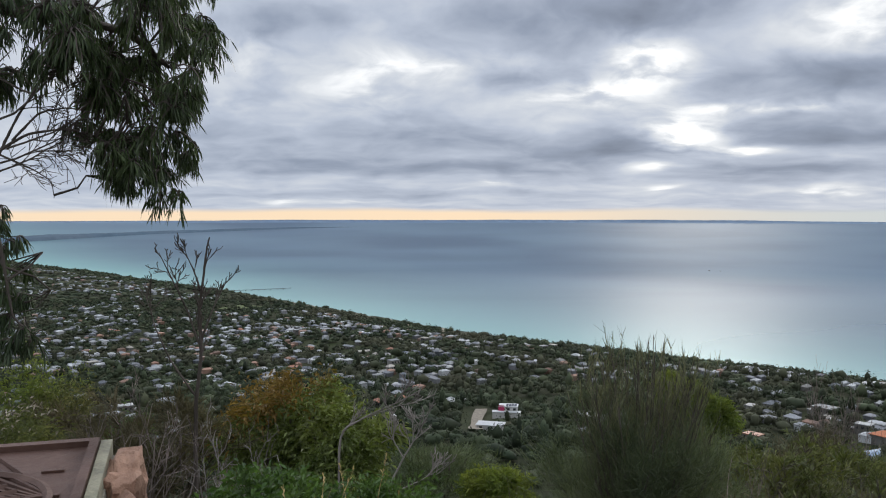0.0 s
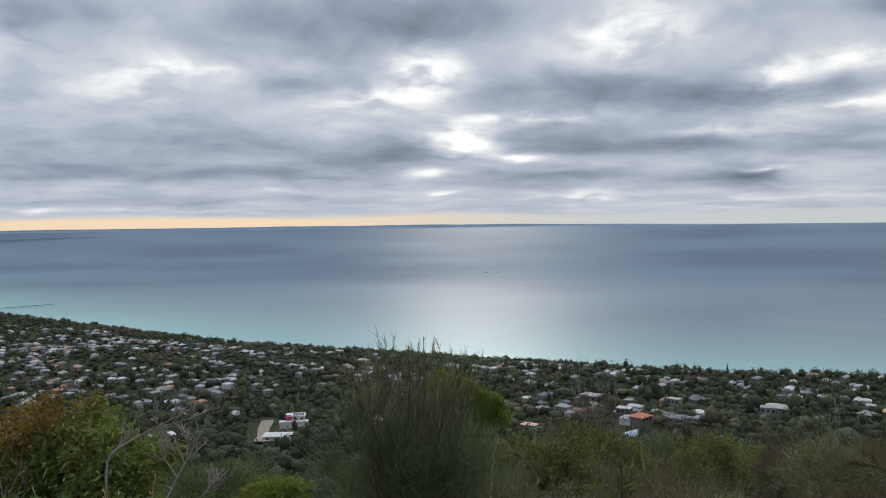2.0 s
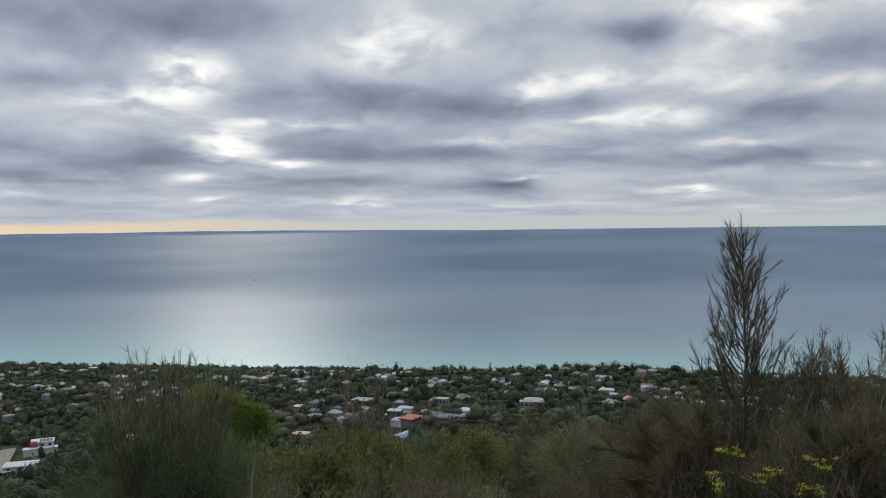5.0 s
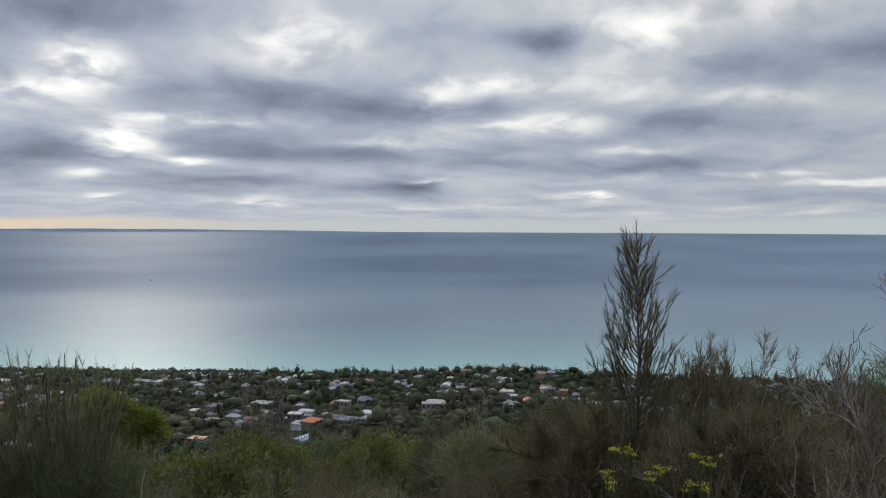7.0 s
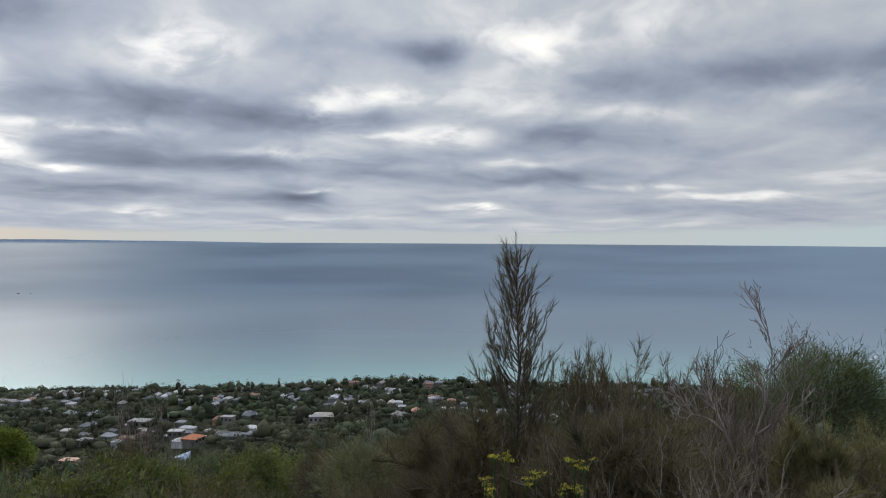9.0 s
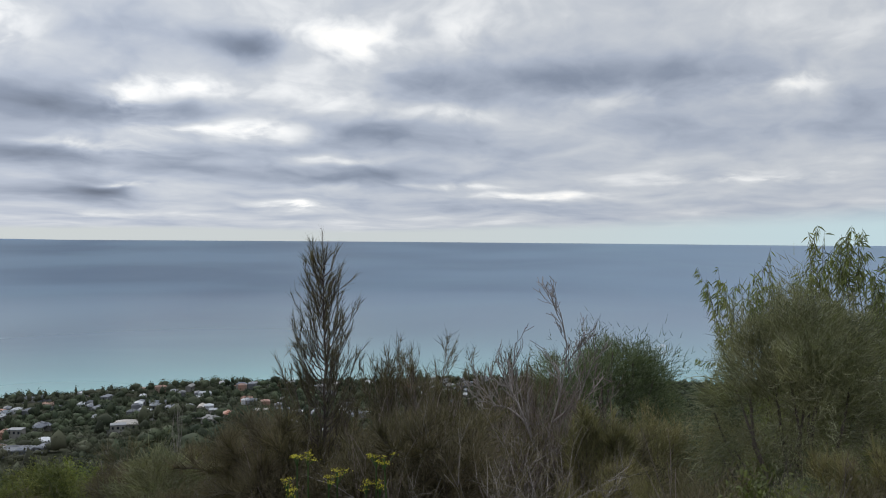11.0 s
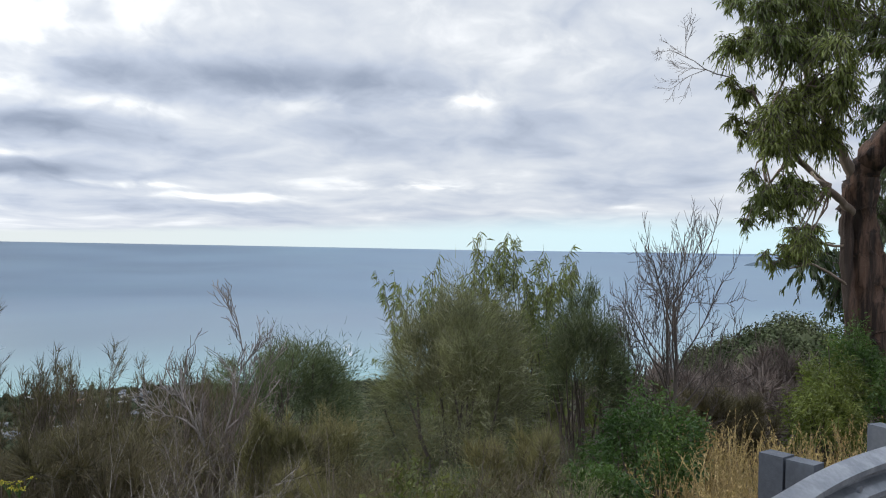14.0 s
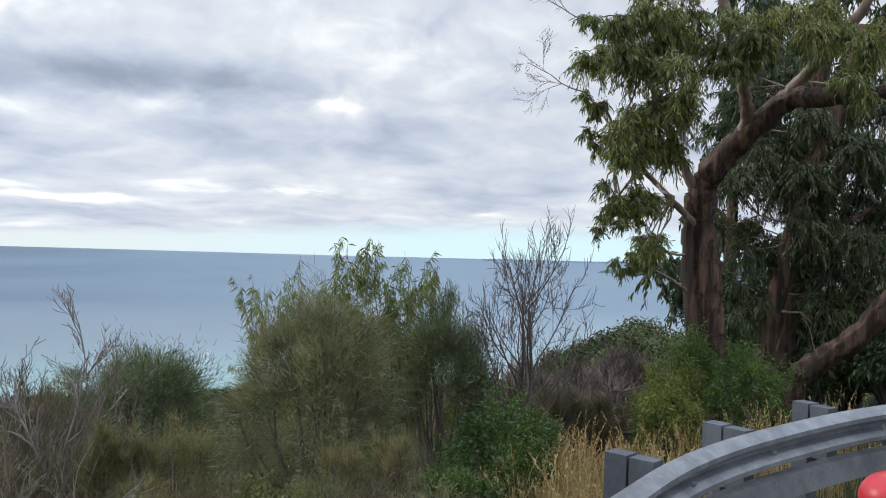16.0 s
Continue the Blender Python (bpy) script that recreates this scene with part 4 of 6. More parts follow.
plant("gum_bush", "bushy young gum with orange-tipped leaves", "bush", -1.50, 7.9, -1.46, 1.8, 6, GUMLEAF, BARK, BUSHY, 8, .8, 3, .03, "leaf", 70, .08, .02, .8, -.2, sag=.3, tip_leaf=ORANGETIP)
plant("gum_bush", "dense dark green young gum bush", "bush", -.88, 7.5, -1.66, 1.15, 7, GUMLEAF, BARK, BUSHY, 5, .55, 3, .03, "leaf", 60, .08, .02, .8, -.2, sag=.3)
plant("wattle_bush", "bright olive wattle bush with rounded crown", "bush", -4.1, 8.4, -1.42, 1.3, 9, OLIVE, BARK, BUSHY, 4, .5, 3, .025, "leaf", 60, .06, .014, .8, .2, tip_leaf=WATTLE)
plant("wattle_bush", "rounded green wattle bush", "bush", -3.4, 8.6, -2.05, 1.1, 10, GREENLEAF, BARK, BUSHY, 4, .5, 3, .02, "leaf", 44, .06, .012, .8, .2)
plant("flowering_shrub", "leafy shrub with dry cream seed heads", "shrub", -3.0, 5.3, -1.12, 1.3, 11, OLIVE, BARK, BUSHY, 4, .5, 3, .02, "leaf", 34, .05, .012, .8, .2, tip_leaf=CREAM)
plant("broadleaf_bush", "glossy bright green broad-leaved bush", "bush", -.95, 4.35, -1.38, 1.0, 12, GREENLEAF, BARK, BUSHY, 9, .8, 3, .010, "leaf", 26, .065, .02, .8, .35)
plant("broadleaf_bush", "glossy green broad-leaved bush", "bush", -.35, 4.6, -1.48, 1.0, 13, GREENLEAF, BARK, BUSHY, 8, .8, 3, .010, "leaf", 24, .06, .018, .8, .35)
plant("sheoak", "dark rounded she-oak bush on the slope", "shrub", -.05, 9.0, -2.55, 2.1, 15, SHEOAK_DARK, BARK, BUSHY, per=44, length=.16, width=.005, stems=10, spread=.9)
plant("wattle_bush", "bright green leafy wattle bush", "bush", .42, 6.0, -1.84, .62, 16, WATTLE, BARK, BUSHY, 4, .5, 3, .015, "leaf", 44, .05, .012, .8, .2)
plant("sheoak", "wispy olive she-oak shrub with upright sprays", "shrub", .74, 3.12, -.66, .86, 171, SHEOAK_DARK, BARK, BUSHY, 12, .42, 3, .008, "needle", 110, .12, .0015, .4, .9, group="wispy she-oaks")
def fan_shrub(x, y, tops, wide, stems, seed):
    """Slender stems fanning up from one foot, with fine needles along their upper halves."""
    rng = np.random.default_rng(seed)
    z = gz(x, y)
    ob = thing("sheoak", x, y, z, "slender upright she-oak sprays with bare tips", "shrub", "wispy she-oaks")
    wood, leaf = Geo(), Geo()
    for k in range(stems):
        a, out = rng.uniform(0, 2 * math.pi), wide / 2 * math.sqrt(rng.random())
        high = EYE + tops - out * .45 - rng.uniform(0, .26) ** 1.2 - z
        t = np.linspace(0, 1, 9)[:, None]
        p = np.array([0, 0, -.05]) + np.column_stack([math.cos(a) * out * t ** 1.4, math.sin(a) * out * t ** 1.4, high * t]) + np.cumsum(rng.normal(size=(9, 3)), 0) * .006 * np.array([1, 1, 0])
        tube(wood, p, np.linspace(.006, .0014, 9), 4)
        sprigs = [p[4:]]
        for _ in range(7):
            s = rng.uniform(4.2, 7.6)
            q = p[int(s)] + (p[int(s) + 1] - p[int(s)]) * (s - int(s))
            b, l = rng.uniform(0, 2 * math.pi), rng.uniform(.07, .17)
            w = np.array([math.cos(b) * .35, math.sin(b) * .35, 1.0])
            e = np.array([q, q + w * l * .5 + np.array([math.cos(b), math.sin(b), 0]) * .008, q + w * l])
            tube(wood, e, [.0018, .0013, .0009], 3)
            sprigs.append(e)
        for e in sprigs:
            at, way = along(rng, [(e, 0, 0)], 26)
            way = unit(way + rng.normal(size=way.shape) * .22)
            needles(leaf, at, way, .06 * rng.uniform(.5, 1.2, len(at)), .0016, rng, .05)
    part("branchwork", wood, BARK, ob, smooth=True)
    part("foliage", leaf, SHEOAK, ob)


fan_shrub(.78, 3.16, -.38, .62, 64, 172)
plant("wattle_bush", "bright green rounded wattle bush", "bush", 1.52, 5.29, -1.00, .38, 18, WATTLE, BARK, dict(BUSHY, low=.4), 3, .4, 3, .014, "leaf", 44, .035, .007, .8, .2)
plant("wattle_bush", "bright green rounded wattle bush", "bush", 1.74, 5.22, -1.13, .40, 19, WATTLE, BARK, dict(BUSHY, low=.4), 3, .4, 3, .014, "leaf", 48, .035, .007, .8, .2)
plant("olive_shrub", "sparse olive shrub with narrow leaves", "shrub", 1.36, 2.6, -.80, .42, 20, OLIVE, BARK, TWIGGY, 5, .4, 3, .006, "leaf", 9, .045, .006, .6, .3)
plant("olive_shrub", "sparse olive shrub with narrow leaves", "shrub", 2.25, 5.3, -1.42, 1.0, 21, OLIVE, BARK, TWIGGY, 6, .5, 3, .012, "leaf", 16, .07, .011, .6, .3)
plant("olive_shrub", "dense yellow-green leafy shrub on the slope", "shrub", 4.15, 6.8, -2.16, .9, 22, OLIVE, BARK, BUSHY, 5, .5, 3, .014, "leaf", 44, .05, .010, .7, .3)
plant("olive_shrub", "yellow-tipped leafy shrub on the slope", "shrub", 8.1, 11.4, -3.4, 1.6, 23, OLIVE, BARK, BUSHY, 5, .5, 3, .02, "leaf", 44, .08, .016, .7, .3, tip_leaf=WATTLE)
plant("bare_shrub", "thin leafless grey sapling", "dead shrub", 5.6, 11.7, -2.0, 1.2, 24, None, DEADBROWN, TWIGGY, 4, .3, 3, .016, "bare", group="bare shrubs")
plant("bare_shrub", "bleached twisted dead stems", "dead shrub", 7.1, 9.6, -3.0, .9, 25, None, DEADWOOD, TWIGGY, 2, .5, 2, .02, "bare", group="bare shrubs")
plant("bare_shrub", "bleached crooked dead sapling", "dead shrub", 19.6, 22.6, -5.6, 1.6, 26, None, DEADWOOD, TWIGGY, 2, .3, 3, .04, "bare", group="bare shrubs")
for k, (bearing, d, el, wide, leaf) in enumerate(((21, 7.5, -14.6, 1.0, OLIVE), (24.5, 9.5, -13.6, 1.3, SHEOAK_BROWN), (27, 7.0, -14.0, .9, OLIVE), (30, 10, -14.2, 1.5, SHEOAK_DARK), (33.5, 8.5, -13.6, 1.1, OLIVE),
                                                (38.5, 10.5, -13.4, 1.4, SHEOAK_BROWN), (41, 7.5, -13.9, 1.1, SHEOAK), (44, 9.0, -12.8, 1.3, SHEOAK_BROWN), (47, 11, -11.6, 1.6, SHEOAK_BROWN))):
    x, y = polar(bearing, d)
    green = leaf in (OLIVE,)
    plant("bush", "yellow-olive leafy bush on the slope" if green else "soft brown-green needle bush on the slope", "bush", x, y, d * math.tan(radians(el)), wide, 600 + k, leaf, BARK, BUSHY,
          kind="leaf" if green else "needle", per=40, length=.055 if green else .16, width=.012 if green else .004, group="mixed bushes on the slope", tip_leaf=WATTLE if green and k % 2 else None)
plant("feathery_shrub", "brown feathery shrub gone dry", "shrub", 5.3, 6.0, -1.98, 1.9, 27, SHEOAK_BROWN, BARK, per=34, length=.2, width=.005, stems=7, spread=.55)
plant("feathery_shrub", "brown feathery shrub gone dry", "shrub", 3.2, 6.6, -2.1, 1.4, 28, SHEOAK_BROWN, BARK, per=30, length=.2, width=.005, stems=7, spread=.55)
def spire_sheoak(x, y, top, low, wide, seed):
    """A slender leader with ascending side branches, each set with upright needled twigs."""
    rng = np.random.default_rng(seed)
    z = gz(x, y)
    high = EYE + top - z
    ob = thing("sheoak", x, y, z, "tall slender she-oak with a pointed leader", "shrub")
    t = np.linspace(0, 1, 14)
    lead = np.column_stack([.03 * np.sin(t * 5), .03 * np.cos(t * 4) - .03, -.05 + (high + .05) * t])
    lead[1:-1] += rng.normal(size=(12, 3)) * .006
    g = Geo()
    tube(g, lead, np.linspace(.015, .0016, 14), 6)
    part("stem", g, BARK, ob, smooth=True)
    wood, leaf = Geo(), Geo()

    def needled(e, per):
        at, way = along(rng, [(e, 0, 0)], per)
        way = unit(way + rng.normal(size=way.shape) * .26 + np.array([0, 0, .15]))
        needles(leaf, at, way, .075 * rng.uniform(.5, 1.2, len(at)), .0019, rng, .04)
    needled(lead[11:], 34)
    for k in range(130):
        s = low + (.90 - low) * ((k + rng.random()) / 130) ** 1.15
        q = np.array([np.interp(s, t, lead[:, c]) for c in range(3)])
        a = rng.uniform(0, 2 * math.pi)
        reach = min(wide * (1 - (s - low) / (1 - low)) ** .8 * rng.uniform(.55, 1.05) + .015, (.97 - s) * high / 2.0)
        side = np.array([math.cos(a), math.sin(a), 0])
        u = np.linspace(0, 1, 7)[:, None]
        arch = -.35 if rng.random() < .16 else 0.0
        p = q + side * reach * u ** .8 + np.array([0, 0, 1.0]) * reach * (1.05 * u + .75 * u ** 2 + arch * 3.4 * u ** 3) + rng.normal(size=(7, 3)) * .004
        tube(wood, p, np.linspace(.0042, .0012, 7), 4)
        needled(p[2:], 26)
        for j in range(int(2 + 5 * (1 - s))):
            v = rng.uniform(1, 5.5)
            o = p[int(v)] + (p[int(v) + 1] - p[int(v)]) * (v - int(v))
            w = unit(side * rng.uniform(.1, .7) + rng.normal(size=3) * .25 + np.array([0, 0, 1.0])) * min(rng.uniform(.06, .17), max((high - o[2]) * .45, .02))
            e = np.array([o, o + w * .5 + rng.normal(size=3) * .006, o + w])
            tube(wood, e, [.0016, .0013, .0009], 3)
            needled(e, 24)
    part("branchwork", wood, BARK, ob, smooth=True)
    part("foliage", leaf, SHEOAK_BROWN, ob)


spire_sheoak(4.10, 3.23, .05, .20, .36, 292)
plant("sheoak", "brown-green she-oak thicket on the slope", "shrub", 4.1, 3.0, -.92, 1.7, 30, SHEOAK_BROWN, BARK, per=50, length=.18, width=.004, stems=8, spread=.7)
for k, (x, y, top, wide) in enumerate(((6.7, 4.4, -1.02, 1.0), (7.7, 4.7, -1.0, 1.1), (7.9, 4.35, -1.12, 1.2), (5.6, 3.6, -1.1, 1.1), (8.6, 4.0, -1.2, 1.2))):
    plant("feathery_shrub", "half-dead brown she-oak with bare upright tips", "shrub", x, y, top, wide, 31 + k, SHEOAK_BROWN, DEADBROWN, TWIGGY, 6, .45, 3, .012,
          "needle", 14, .16, .004, .5, .3, group="half-dead she-oaks")
plant("bare_shrub", "silver-grey leafless shrub with dense twigs", "dead shrub", 6.5, 2.68, -.56, 1.25, 41, None, DEADBROWN, dict(TWIGGY, fork=(5, 5, 5), wander=.17, angle=42), 5, .6, 3, .009, "bare", group="bare shrubs")
plant("bare_shrub", "brown leafless shrub with dense twigs", "dead shrub", 6.3, 2.95, -1.0, 1.2, 42, None, DEADBROWN, dict(TWIGGY, fork=(6, 6, 5)), 6, .6, 3, .012, "bare", group="bare shrubs")
plant("sheoak", "dark domed she-oak bush with a bare foot", "shrub", 10.5, 3.75, -1.10, 2.5, 43, SHEOAK_DARK, BARK, dict(BUSHY, low=.4, rise=-.02), 10, .95, 3, .025, "needle", 120, .18, .005, .6, .4)
plant("feathery_shrub", "golden-green feathery shrub among grey twigs", "shrub", 6.2, 2.15, -1.22, .5, 44, SHEOAK_PALE, BARK, per=26, length=.15, width=.0038, stems=5, spread=.3)
plant("feathery_shrub", "pale green feathery shrub on the slope", "shrub", 5.6, 1.75, -1.55, .8, 45, SHEOAK_PALE, BARK, per=26, length=.15, width=.0038, stems=6, spread=.5)
plant("gum_sapling", "young gum sapling with loose yellow-green leaves", "tree", 10.5, 1.38, .22, 1.7, 46, GUMYOUNG, BARK, dict(BUSHY, rise=.08, dome=False), 7, .45, 3, .022, "leaf", 24, .115, .011, .5, -1.7, sag=.3)
plant("gum_sapling", "young gum sapling with loose yellow-green leaves", "tree", 10.7, .35, .22, 1.4, 47, GUMYOUNG, BARK, dict(BUSHY, rise=.08, dome=False), 7, .4, 3, .022, "leaf", 24, .115, .011, .5, -1.7, sag=.3)
plant("sheoak", "large soft-needled green she-oak bush", "shrub", 6.3, .72, -.22, 1.5, 48, SHEOAK, BARK, dict(BUSHY, fork=(7, 6, 4), angle=34, low=.1), 10, .8, 3, .014, "needle", 170, .15, .0030, .7, .45, group="soft she-oaks")
plant("sheoak", "blue-green upright she-oak bush", "shrub", 7.7, -.18, -.36, 1.05, 49, SHEOAK_DARK, BARK, dict(BUSHY, angle=32, low=.1), 9, .5, 3, .014, "needle", 100, .13, .003, .6, .9, group="soft she-oaks")
plant("feathery_shrub", "small pale dry feathery shrub", "shrub", 5.1, .16, -.98, .5, 50, SHEOAK_PALE, BARK, per=24, length=.16, width=.003, stems=5, spread=.45)
plant("broadleaf_bush", "bright green broad-leaved bush", "bush", 6.2, -.66, -.95, 1.05, 51, GREENLEAF, BARK, BUSHY, 10, .7, 3, .010, "leaf", 34, .045, .016, .8, .3)
plant("broadleaf_bush", "dark green broad-leaved bush", "bush", 5.2, -.30, -1.25, .7, 52, GREENLEAF, BARK, BUSHY, 7, .7, 3, .010, "leaf", 30, .045, .016, .8, .3)
plant("dead_tree", "leafless dark tree with many upright twigs", "dead tree", 7.65, -.90, .56, 1.45, 53, None, BARK, dict(TWIGGY, fork=(12, 9, 6), low=.36, angle=54, rise=.10, shrink=.50, wander=.12, thin=.48, least=.0030), 2, .14, 3, .026, "bare")
plant("feathery_shrub", "rounded brown-olive feathery shrub", "shrub", 9.4, -1.55, -1.35, 1.1, 54, SHEOAK_BROWN, BARK, per=34, length=.2, width=.005, stems=6, spread=.5)
for k, (x, y, top, wide) in enumerate(((9.5, -2.75, -.95, 1.1), (9.1, -3.5, -.80, 1.1), (9.0, -2.6, -1.25, .9), (9.9, -3.1, -.75, 1.0))):
    plant("broadleaf_bush", "green leafy undergrowth at the foot of the gum", "bush", x, y, top, wide, 55 + k, GREENLEAF if k % 2 else GUMLEAF, BARK, BUSHY, 7, .6, 3, .012, "leaf", 26, .07, .015, .8, .1,
          group="undergrowth by the gum")
for k, (x, y, top, wide, leaf) in enumerate(((7.8, 2.2, -1.55, 1.0, SHEOAK_PALE), (12.7, 3.2, -2.3, 1.7, SHEOAK), (10.0, 1.9, -1.95, 1.3, SHEOAK_PALE), (6.75, 2.2, -1.5, .8, SHEOAK_BROWN), (14.5, 2.6, -2.6, 2.0, SHEOAK_DARK))):
    plant("sheoak", "soft grey-green she-oak in a gap of the scrub", "shrub", x, y, top, wide, 640 + k, leaf, BARK, BUSHY, per=40, length=.15, width=.003, lift=.6, group="she-oaks in the gap")
for k in range(26):
    rng = np.random.default_rng(70 + k)
    x, y = polar(rng.uniform(90.5, 103.5), rng.uniform(12, 46))
    plant("feathery_shrub", "greyish brown dry brush on the slope", "shrub", x, y, gz(x, y) - EYE + rng.uniform(1.0, 2.0), rng.uniform(1.8, 3.2), 90 + k, DEADBROWN, DEADWOOD, TWIGGY, 6, .6, 3, .02,
          "needle", 9, .35, .012, .5, .3, group="dry brush on the slope")


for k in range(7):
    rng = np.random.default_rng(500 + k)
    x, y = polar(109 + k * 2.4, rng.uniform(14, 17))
    # The gums' shade on this scrub comes from its darkened leaf colour.
    plant("broadleaf_bush", "dark green scrub behind the gums, shade in its colour", "bush", x, y, rng.uniform(-.5, .2), 2.2, 510 + k, GUMSHADE, BARK, BUSHY, 5, .5, 3, .02, "leaf", 30, .14, .04, .8, .1,
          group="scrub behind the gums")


# --- heath that covers the slope under them
def heath():
    kinds = []
    for k, (label, leaf, stem, per) in enumerate((("low brown heath shrub", SHEOAK_BROWN, DEADBROWN, 9), ("low olive heath shrub", SHEOAK, BARK, 10),
                                                  ("low dry twiggy heath shrub", SHEOAK_BROWN, DEADWOOD, 6), ("low dark green heath shrub", SHEOAK_DARK, BARK, 10),
                                                  ("low leafy olive heath shrub", OLIVE, BARK, 0))):
        rng = np.random.default_rng(200 + k)
        ob = tagged(new("heath_shrub"), label, "shrub", "heath on the slope")
        if k != 2:
            mound(ob, rng, .9, 1.0, leaf, stem, "needle" if per else "leaf", 5600 if per else 3600, .040 if per else .04, .0046 if per else .013, None, .5)
        b = skeleton_of(rng, 4, .7, dict(TWIGGY, thin=.5, least=.0016, fork=(5, 5) if k == 2 else (3, 3), wander=.18), 2, .008, 1.0, 1.0)
        part("wood", stems_geo(b), stem, ob)
        if k == 2:
            g = Geo()
            at, way = along(rng, [q for q in b if q[2] <= 1], 14)
            needles(g, at, unit(way + rng.normal(size=way.shape) * .6 + np.array([0, 0, .3])), .075 * rng.uniform(.6, 1.2, len(at)), .0026, rng)
            part("foliage", g, leaf, ob)
        kinds.append(ob)
    rng = np.random.default_rng(77)
    limit_at = [-32, -12, 0, 8, 15, 22, 36, 46, 52, 64, 72, 74, 77, 80, 88, 96, 99, 104]
    limit = [-16.5, -19, -19.5, -18.5, -16.5, -14.5, -14.2, -12.6, -10.5, -9.8, -10.5, -14, -14, -11, -11, -10, -8.6, -9]
    made = 0
    while made < 290:
        b, r = rng.uniform(-32, 102), 2.6 + 26 * rng.random() ** 1.4
        if b > 94 and r < 8 or b < -10 and r < 3.6 or 42 < b < 62 and r < 4.2:
            continue
        x, y = polar(b, r)
        z = gz(x, y)
        high = EYE + r * math.tan(radians(np.interp(b, limit_at, limit) - rng.uniform(0, 2.5))) - z
        if high < .35:
            continue
        high = min(high, rng.uniform(1.2, 2.6))
        wide = high * rng.uniform(.7, 1.0)
        m = Matrix.Translation((x, y, z)) @ pose(0, 0, 0, 0, 0, rng.uniform(0, 360)) @ Matrix.Diagonal((wide, wide, high, 1))
        k = int(rng.choice([0, 0, 1, 2, 3, 4], p=[.2, .18, .18, .14, .18, .12]))
        if k in (1, 3, 4) and 36 < b < 72 and rng.random() < .75:
            k = int(rng.choice([0, 2]))
        copy_thing(kinds[k], m)
        made += 1
    for k, ob in enumerate(kinds):
        x, y = polar(6 + 16 * k, 17)
        ob.matrix_world = Matrix.Translation((x, y, gz(x, y)))


heath()


# --- gum trees
def spray(leaf, twig, centre, radius, count, rng, length, width, droop=.75):
    """A hanging clump: twigs from its heart, leaves down along them."""
    n = max(count // 16, 4)
    for k in range(n):
        way = unit(rng.normal(size=3) * np.array([1, 1, .8]) + np.array([0, 0, .15]))
        reach = radius * rng.uniform(.55, 1.15)
        t = np.linspace(0, 1, 5)[:, None]
        p = centre + way * reach * t + np.array([0, 0, -1.0]) * reach * droop * .55 * t ** 2 + rng.normal(size=(5, 3)) * radius * .03
        tube(twig, p, np.linspace(.008, .0025, 5), 3)
        i = rng.uniform(.8, 4, 16)
        q = np.minimum(i.astype(int), 3)
        at = p[q] + (p[q + 1] - p[q]) * (i - q)[:, None] + rng.normal(size=(16, 3)) * radius * .05
        down = unit(way * .4 + rng.normal(size=(16, 3)) * .34 + np.array([0, 0, -droop]))
        leaves(leaf, at, down, length * rng.uniform(.6, 1.2, 16), width, rng, .15)


def limb(points, r0, r1, rng, sides=10, rough=.12):
    """A bent, knotty limb through the given places."""
    p = np.array(points, float)
    t = np.linspace(0, len(p) - 1, (len(p) - 1) * 7 + 1)
    q = np.stack([np.interp(t, np.arange(len(p)), p[:, k]) for k in range(3)], -1)
    for _ in range(3):
        q[1:-1] = (q[:-2] + 2 * q[1:-1] + q[2:]) / 4
    r = np.interp(t, [0, len(p) - 1], [r0, r1])
    q[1:-1] += rng.normal(size=(len(q) - 2, 3)) * r[1:-1, None] * .10
    g = Geo()
    tube(g, q, r * (1 + rng.normal(size=len(r)) * .06), sides)
    v = g.v[0]
    flute = 1 + rough * np.sin(np.arange(len(v)) % sides * 2.6 + np.repeat(np.linspace(0, 3, len(q)), sides)) * .6 + rng.normal(size=len(v)) * rough * .25
    centre = np.repeat(q, sides, 0)
    g.v[0] = centre + (v - centre) * flute[:, None]
    return g


def bare_wood(name, label, category, limbs, r0, seed, material, twigs=2, reach=.28):
    """A leafless plant: crooked limbs through places given from the eye, the first one down to the ground."""
    rng = np.random.default_rng(seed)
    x, y = limbs[0][0][:2]
    z = gz(x, y)
    ob = thing(name, x, y, z, label, category)
    off = np.array([-x, -y, EYE - z])
    for k, points in enumerate(limbs):
        p = np.array(points) + off
        if k == 0:
            p = np.concatenate([[[0, 0, -.1]], p])
        r = r0 if k == 0 else r0 * .5
        part("trunk" if k == 0 else "limb", limb(p, r * .8, r * .2, rng, 7, .08), material, ob, smooth=True)
        out = []
        for j in range(twigs * (len(points) - 1)):
            t = rng.uniform(.3, 1) * (len(p) - 1)
            q = min(int(t), len(p) - 2)
            along_it = unit(p[q + 1] - p[q])
            grow(rng, p[q] + (p[q + 1] - p[q]) * (t - q), unit(along_it + rng.normal(size=3) * .45 + np.array([0, 0, .25])), reach * rng.uniform(.5, 1.2), r * .32, 2,
                 dict(TWIGGY, fork=(3, 3), angle=32, thin=.6), out)
        part("branchwork", stems_geo(out, 1.0, .0028), material, ob)
    return ob


